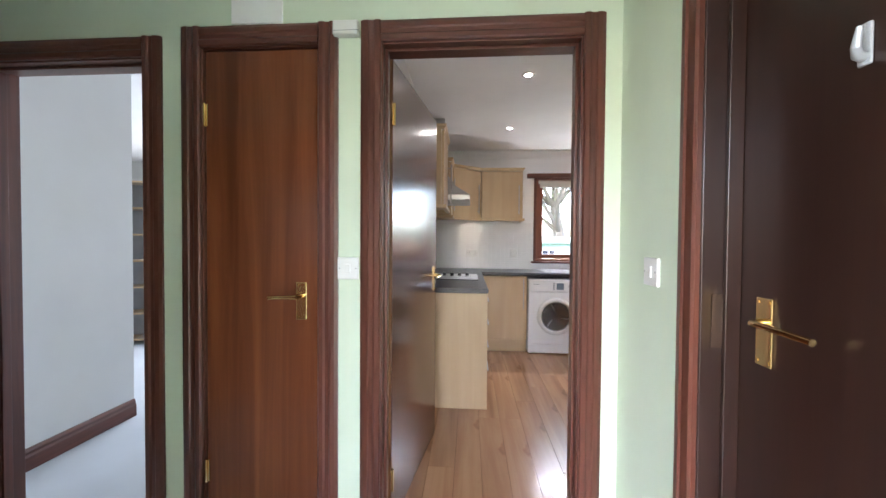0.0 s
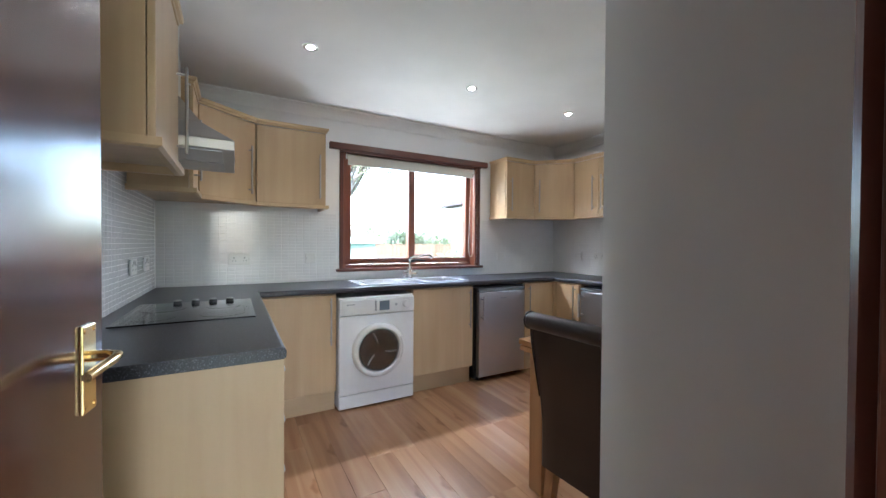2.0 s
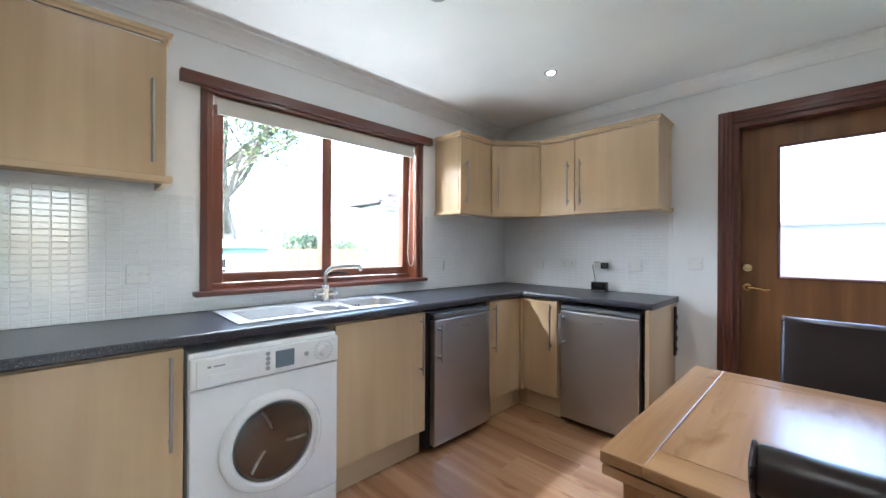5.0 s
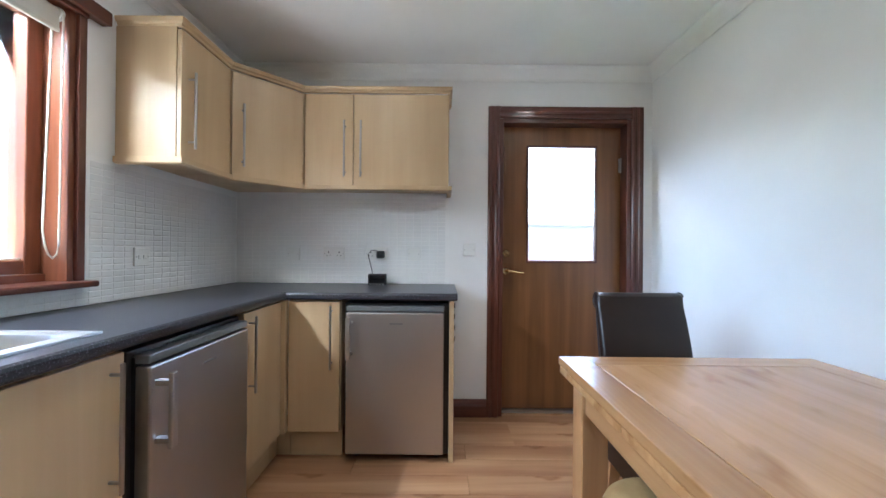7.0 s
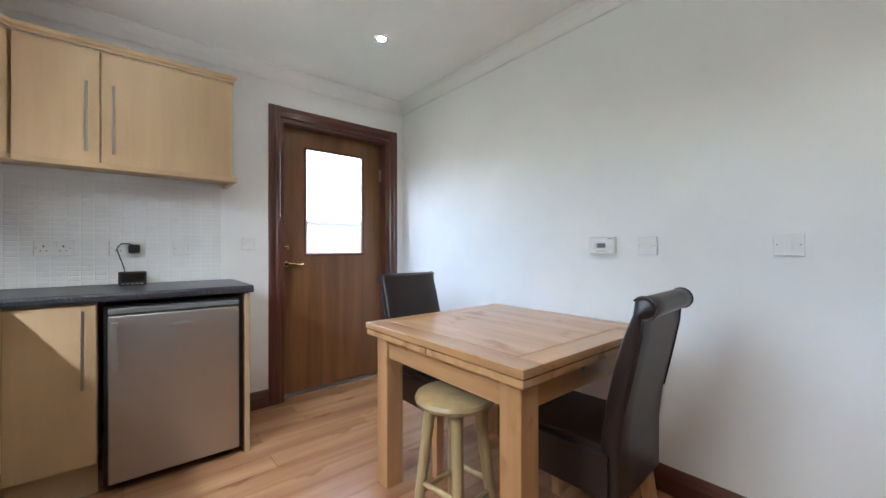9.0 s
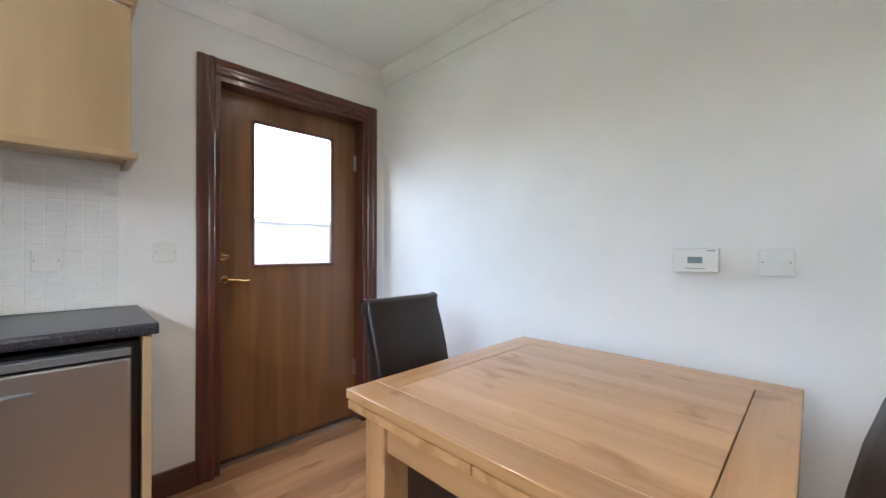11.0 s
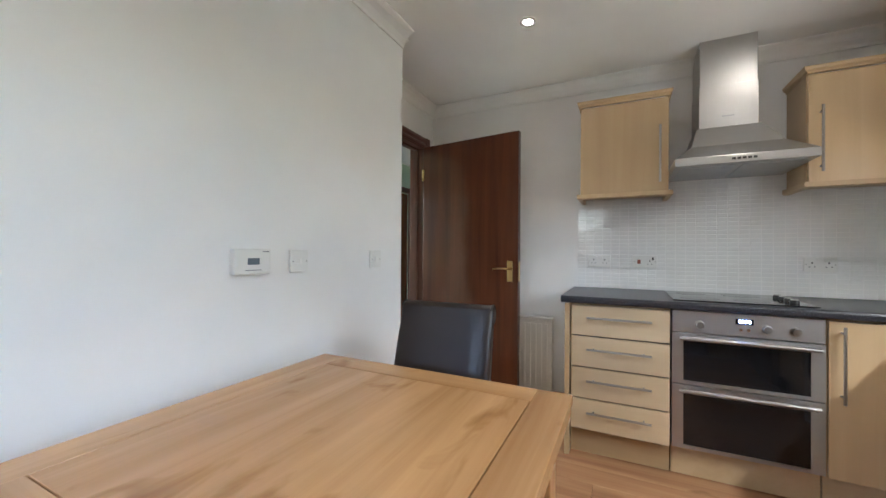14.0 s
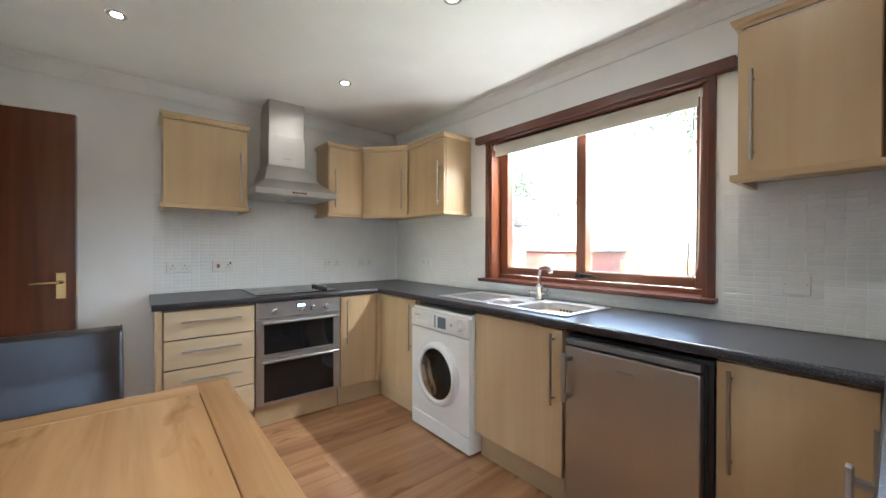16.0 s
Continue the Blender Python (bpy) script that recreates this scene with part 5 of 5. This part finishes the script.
# charger plugged in on the worktop
dk = thing("small_black_speaker", pose(3.42, 4.07, WT1, 0, 0, -84), "small black device with a bright grille on the worktop", "speaker")
part("case", box(-0.06, 0, 0.0, 0.06, 0.05, 0.075, 0.006), M_BLACK, dk)
part("foot_strip", boxes(*[(-0.05 + 0.02 * k, -0.002, 0.004, -0.036 + 0.02 * k, 0.0, 0.012) for k in range(5)]), M_SATIN, dk)
part("screen", box(-0.05, -0.001, 0.02, 0.05, 0.0005, 0.068), M_BLKGLASS, dk)
pg = thing("plug", pose(XE - TT - 0.010, 4.065, 1.11, 0, 0, -90), "black plug with a thin cable in the socket", "plug")
part("plug_body", box(-0.026, -0.045, -0.024, 0.026, -0.001, 0.026, 0.008), M_BLACK, pg, "", True)
part("cable", tube([(0.0, -0.04, 0.0), (0.0, -0.06, 0.01), (-0.02, -0.07, 0.03), (-0.055, -0.072, 0.03), (-0.075, -0.075, 0.0), (-0.06, -0.085, -0.05), (-0.045, -0.095, -0.10), (-0.04, -0.105, -0.125)], 0.003, 8), M_BLACK, pg, "thin black cable", True)

# hall fittings
bb = thing("sensor_box", pose(-0.335, HY0, 2.07), "small white box between the door heads", "box")
part("case", box(-0.05, -0.035, -0.025, 0.05, 0, 0.03, 0.006), M_PLASTIC, bb)
part("lid_seam", box(-0.0505, -0.0355, -0.012, 0.0505, 0.0, -0.010), M_GREYPL, bb)
vp = thing("wall_vent", pose(-0.70, HY0, 2.20), "white flat cover plate above the cupboard door", "plate")
part("cover", box(-0.105, -0.012, -0.09, 0.105, 0, 0.09, 0.004), M_PLASTIC, vp)

# lounge bookcase
bc = thing("bookcase", pose(-3.78, 4.42, 0, 0, 0, 25), "tall pale wooden bookcase with glass shelves", "bookcase")
part("side", box(-0.40, -0.02, 0, -0.375, 0.3, 1.98, 0.003), M_BIRCH, bc)
part("side", box(0.375, -0.02, 0, 0.40, 0.3, 1.98, 0.003), M_BIRCH, bc)
part("back", box(-0.375, 0.285, 0, 0.375, 0.3, 1.98), M_GREYPL, bc)
for k in range(7):
    part("shelf", box(-0.375, 0.0, 0.04 + 0.315 * k, 0.375, 0.285, 0.06 + 0.315 * k, 0.002), M_BIRCHH, bc)

# ---- downlights ----
for lx, ly in ((0.54, 2.87), (0.54, 4.075), (1.69, 4.08), (2.74, 2.895), (2.73, 4.10)):
    dl = thing("downlight", pose(lx, ly, ZC), "small lit recessed downlight with a metal rim", "downlight", "ceiling downlights")
    part("rim", lathe([(0.043, 0.0), (0.043, -0.003), (0.036, -0.006), (0.025, -0.004), (0.0215, 0.0)], 32), M_SATIN, dl, "", True)
    part("lens", cyl(0, 0, -0.003, -0.001, 0.021, None, 24), M_LENS, dl, "glowing lens")
    d = bpy.data.lights.new("downlight_beam", "SPOT")
    d.energy, d.spot_size, d.spot_blend, d.shadow_soft_size, d.color = SPOT_W, radians(110), 0.9, 0.025, (1.0, 0.95, 0.87)
    lo = new("downlight_beam", d)
    lo.matrix_world = pose(lx, ly, ZC - 0.02)

# ---- outdoors ----
structure("ground", boxes((-90, 5.36, -0.6, 90, 160, -0.4)), M_GRASS, "rough green lawn", "ground")
structure("ground_side", boxes((3.87, -60, -0.6, 90, 5.36, -0.4)), M_GRASS, "rough green lawn", "ground")


def fence(x0, x1, y, top, name="fence", step=0.15):
    t = thing(name, pose(0, y, 0), "weathered timber board fence", "fence")
    n = int((x1 - x0) / step)
    me = None
    for k in range(n):
        z = top + 0.02 * math.sin(k * 2.1)
        if me is None:
            ob = part("board", box(0, 0, -0.4, step - 0.008, 0.022, top), M_FENCE, t)
            me = ob.data
        else:
            ob = new("board", me)
            ob.parent = t
        ob.location = (x0 + k * step, 0.004 * (k % 2), 0.02 * math.sin(k * 2.1))
    part("rail", boxes((x0, 0.026, 0.0, x1, 0.06, 0.08), (x0, 0.026, top - 0.35, x1, 0.06, top - 0.27)), M_FENCE, t)


fence(3.4, 9.0, 14.5, 1.22)
fence(-6.0, 1.6, 22.0, 0.62)

bw = thing("boundary_wall", pose(0, 0, 0), "pale rendered garden wall beyond the back door", "wall")
part("wall", box(7.0, -6.0, -0.4, 7.2, 9.0, 1.56), M_GARDENWALL, bw)
part("coping", box(6.95, -6.0, 1.56, 7.25, 9.0, 1.62, 0.01), M_GARDENWALL, bw)

sh = thing("garden_shed", pose(0, 0, 0), "pale green timber shed with a felt roof", "shed")
part("wall", box(0.9, 11.0, -0.4, 3.32, 13.0, 1.30), M_SHED, sh)
for k in range(11):
    part("weatherboard", box(0.9, 10.985, -0.35 + k * 0.15, 3.32, 11.0, -0.215 + k * 0.15, 0.003), M_SHED, sh)
part("roof", box(0.75, 10.8, 1.32, 3.45, 13.2, 1.40, 0.01), M_FELT, sh)
part("fascia", box(0.75, 10.78, 1.24, 3.45, 10.8, 1.40), M_SHED, sh)
wd = part("window", box(2.0, 10.97, 0.42, 2.55, 10.982, 1.05), M_DARKGLASS, sh)
part("frame", boxes(*[(2.0 + k * 0.18, 10.955, 0.42, 2.03 + k * 0.18, 10.97, 1.05) for k in range(4)], *[(2.0, 10.955, 0.42 + k * 0.2, 2.57, 10.97, 0.45 + k * 0.2) for k in range(4)]), M_PLASTIC, wd, "white glazing bars")


def house(name, x0, x1, y0, y1, eave, ridge, label, hip=2.2):
    t = thing(name, pose(0, 0, 0), label, "house")
    part("wall", box(x0 + 0.3, y0 + 0.3, -0.4, x1 - 0.3, y1 - 0.3, eave), M_RENDER, t)
    bm = bmesh.new()
    ym = (y0 + y1) / 2
    v = [bm.verts.new(p) for p in ((x0, y0, eave), (x1, y0, eave), (x1, y1, eave), (x0, y1, eave), (x0 + hip, ym, ridge), (x1 - hip, ym, ridge))]
    for f in ((0, 1, 5, 4), (1, 2, 5), (2, 3, 4, 5), (3, 0, 4), (3, 2, 1, 0)):
        bm.faces.new([v[i] for i in f])
    part("roof", bm, M_ROOF, t)
    n = 9
    for k in range(n):
        f = k / n
        za = eave + (ridge - eave) * f
        ya = y0 + (ym - y0) * f
        xa, xb = x0 + hip * f, x1 - hip * f
        part("tile_course", box(xa, ya - 0.02, za - 0.01, xb, ya + 0.12, za + 0.06, 0.006), M_ROOF, t)
    part("fascia", box(x0, y0 - 0.02, eave - 0.16, x1, y0 + 0.02, eave), M_RENDER, t)
    part("gutter", rod((x0, y0 - 0.07, eave - 0.05), (x1, y0 - 0.07, eave - 0.05), 0.06, None, 10), M_GREYPL, t)
    return t


house("neighbour_house", 5.5, 14.0, 10.0, 11.6, 2.32, 3.9, "white rendered bungalow with brown tiled roof", 3.0)
house("far_house", -16.0, -6.95, 14.0, 16.0, 2.15, 2.7, "white rendered house with a tiled roof", 0.8)
rs = thing("brick_garage", pose(0, 0, 0), "low red brick garage with a pale door", "garage")
part("wall", box(-10.4, 20.0, -0.4, -6.4, 24.0, 1.05), M_REDBRICK, rs)
part("roof", box(-10.6, 19.8, 1.05, -6.2, 24.2, 1.18, 0.02), M_FELT, rs)
part("garage_door", box(-9.0, 19.97, -0.4, -7.9, 20.0, 0.85), M_PLASTIC, rs)


def tree(x, y, base, height, spread, seed, label, leaves=2600, boughs=5, low=2, scatter=0.34, rise=0.55):
    rnd = random.Random(seed)
    t = thing("tree", pose(x, y, base), label, "tree")
    bm = bmesh.new()
    tips = []

    def limb(p, d, length, r, depth):
        pts, rs = [p], [r]
        q = p
        for k in range(4):
            d = (d + Vector((rnd.uniform(-0.22, 0.22), rnd.uniform(-0.22, 0.22), rnd.uniform(-0.06, 0.16)))).normalized()
            q = q + d * length / 4
            pts.append(q)
            rs.append(r * (1 - 0.14 * (k + 1)))
        tube(pts, rs, 6, bm)
        if depth >= 1:
            tips.extend(pts[2:])
        if depth < 4:
            for k in range(3 if depth else boughs):
                a = rnd.uniform(0, 2 * math.pi)
                nd = (d * (0.55 if depth else rise) + Vector((math.cos(a), math.sin(a), rnd.uniform(0.0, 0.5))) * 0.8).normalized()
                limb(pts[rnd.randint(2 if depth else low, 4)], nd, length * rnd.uniform(0.55, 0.75) * (spread if depth == 0 else 1), r * (0.45 if depth else 0.30), depth + 1)

    limb(Vector((0, 0, -0.02)), Vector((0, 0, 1)), height * 0.42, height * 0.032, 0)
    part("trunk", bm, M_BARK, t)
    verts, faces = [], []
    for k in range(leaves):
        c = rnd.choice(tips) + Vector((rnd.gauss(0, scatter), rnd.gauss(0, scatter), rnd.gauss(0, scatter * 0.85)))
        u = Vector((rnd.uniform(-1, 1), rnd.uniform(-1, 1), rnd.uniform(-1, 1))).normalized()
        w = u.orthogonal().normalized()
        s = rnd.uniform(0.03, 0.068)
        b = len(verts)
        verts += [c - u * s * 1.4, c + w * s * 0.7, c + u * s * 1.4, c - w * s * 0.7]
        faces.append((b, b + 1, b + 2, b + 3))
    me = bpy.data.meshes.new("crown")
    me.from_pydata([tuple(v) for v in verts], [], faces)
    me.materials.append(M_LEAF)
    ob = new("crown", me)
    ob.parent = t
    tagged(ob, "sparse fresh spring leaves")


tree(3.7, 15.2, -0.4, 9.6, 1.2, 11, "tall tree in sparse young leaf behind shed", 34000, 13, 2, 0.6, 0.45)
tree(-10.6, 18.5, -0.4, 8.0, 1.0, 5, "tall tree with thin leafy branches", 4000)
for k, (tx, ty, hh) in enumerate(((6.5, 24, 4.0), (9.5, 27, 4.5), (-1.5, 45, 6.0), (2.5, 48, 6.5), (0.2, 34, 3.4))):
    tree(tx, ty, -0.4, hh, 1.0, 20 + k, "distant garden tree in leaf", 1500)
for tx, ty, hh, sd in ((7.05, 16.6, 2.5, 41), (8.3, 17.0, 2.1, 42), (6.0, 16.3, 2.0, 43), (5.22, 9.35, 1.8, 44)):
    tree(tx, ty, -0.4, hh, 1.1, sd, "low leafy garden shrub by the fence", 2600, 7, 1, 0.2)

# ---- floor planks ----
PW = 0.148
rnd = random.Random(3)
plank_meshes = {}


def plank_mesh(length):
    key = round(length, 2)
    if key not in plank_meshes:
        bm = bmesh.new()
        c = 0.0012
        lo = [bm.verts.new(p) for p in ((0, 0, -0.012), (PW, 0, -0.012), (PW, key, -0.012), (0, key, -0.012))]
        md = [bm.verts.new(p) for p in ((0.0003, 0.0003, -c), (PW - 0.0003, 0.0003, -c), (PW - 0.0003, key - 0.0003, -c), (0.0003, key - 0.0003, -c))]
        hi = [bm.verts.new(p) for p in ((c, c, 0), (PW - c, c, 0), (PW - c, key - c, 0), (c, key - c, 0))]
        for a, b in ((lo, md), (md, hi)):
            for k in range(4):
                bm.faces.new((a[k], a[(k + 1) % 4], b[(k + 1) % 4], b[k]))
        bm.faces.new(hi)
        plank_meshes[key] = mesh_of("plank", bm, M_FLOOR)
    return plank_meshes[key]


cols = int((XE + 0.12 - XH) / PW) + 1
for i in range(cols):
    x = XH - 0.02 + i * PW
    y = HY0 + 0.0 - rnd.choice((0.0, 0.3, 0.6, 0.9))
    while y < YW:
        y1 = min(y + 1.2, YW)
        y0 = max(y, HY0 + 0.01)
        if x + PW > KX1 + 0.2 and x > KX1:
            y0 = max(y0, 2.06)
        if y1 - y0 > 0.04:
            ob = new("plank", plank_mesh(y1 - y0))
            ob.parent = floor_ob
            ob.location = (x, y0, 0)
        y += 1.2

# ---- splashback tiles ----
TW, THT, GAP, GROUT = 0.0525, 0.0235, 0.0030, 0.0040
tile_me = None


def tile_geom(verts, faces, o, u, n, w, h):
    """A pillowed tile at o, width along u, out along n."""
    b = len(verts)
    up = Vector((0, 0, 1))
    e = 0.0016
    for a, c, d in ((0, 0, 0), (w, 0, 0), (w, h, 0), (0, h, 0), (0, 0, 0.0038), (w, 0, 0.0038), (w, h, 0.0038), (0, h, 0.0038), (e, e, 0.0050), (w - e, e, 0.0050), (w - e, h - e, 0.0050), (e, h - e, 0.0050)):
        verts.append(tuple(o + u * a + up * c + n * d))
    for k in range(4):
        j = (k + 1) % 4
        faces.append((b + k, b + j, b + 4 + j, b + 4 + k))
        faces.append((b + 4 + k, b + 4 + j, b + 8 + j, b + 8 + k))
    faces.append((b + 8, b + 9, b + 10, b + 11))


def tiled(name, start, u, n, length, z0, z1, skip=None, single=0, label=""):
    u, n = Vector(u), Vector(n)
    s = Vector(start)
    e = s + u * length + n * GROUT
    bmx = boxes((min(s.x, e.x), min(s.y, e.y), z0, max(s.x, e.x), max(s.y, e.y), z1)) if skip is None else boxes(*[(min((s + u * a).x, (s + u * b + n * GROUT).x), min((s + u * a).y, (s + u * b + n * GROUT).y), p, max((s + u * a).x, (s + u * b + n * GROUT).x), max((s + u * a).y, (s + u * b + n * GROUT).y), q) for a, b, p, q in ((0, skip[0], z0, z1), (skip[1], length, z0, z1), (skip[0], skip[1], z0, skip[2]))])
    back = structure(name, bmx, M_GROUT, label, "splashback")
    verts, faces = [], []
    cnt = 0
    nz, nu = int((z1 - z0) / (THT + GAP)), int(length / (TW + GAP))
    shared = None
    for i in range(nu):
        for j in range(nz):
            a, z = i * (TW + GAP) + 0.001, z0 + j * (THT + GAP) + 0.001
            if skip and a + TW > skip[0] and a < skip[1] and z + THT > skip[2]:
                continue
            tilt = rnd.uniform(-0.0004, 0.0004)
            if cnt < single and i >= single_from:
                if shared is None:
                    v2, f2 = [], []
                    tile_geom(v2, f2, Vector((0, 0, 0)), u, n, TW, THT)
                    shared = bpy.data.meshes.new("tile")
                    shared.from_pydata(v2, [], f2)
                    shared.materials.append(M_TILE)
                ob = new("tile", shared)
                ob.parent = back
                ob.location = s + u * a + Vector((0, 0, z)) + n * tilt
                cnt += 1
            else:
                tile_geom(verts, faces, s + u * a + Vector((0, 0, z)) + n * tilt, u, n, TW, THT)
    me = bpy.data.meshes.new("tiles")
    me.from_pydata(verts, [], faces)
    me.materials.append(M_TILE)
    ob = new("tiles", me)
    ob.parent = back
    tagged(ob, "small white glazed brick-shaped tiles", kind="stuff")


single_from = 8
tiled("splashback_east", (XE, YW - 0.004, 0), (0, -1, 0), (-1, 0, 0), YW - 0.004 - 3.60, WT1 + 0.002, 1.515, None, 300, "white mosaic tile splashback beside the back door")
tiled("splashback_north", (XH + 0.004, YW, 0), (1, 0, 0), (0, -1, 0), XE - XH - 0.008, WT1 + 0.002, 1.515, (0.955 - XH - 0.02, 2.465 - XH, 0.985), 0, "white mosaic tile splashback under the window")
tiled("splashback_west", (XH, 3.035, 0), (0, 1, 0), (1, 0, 0), YW - 0.004 - 3.035, WT1 + 0.002, 1.64, None, 0, "white mosaic tile splashback behind the hob")
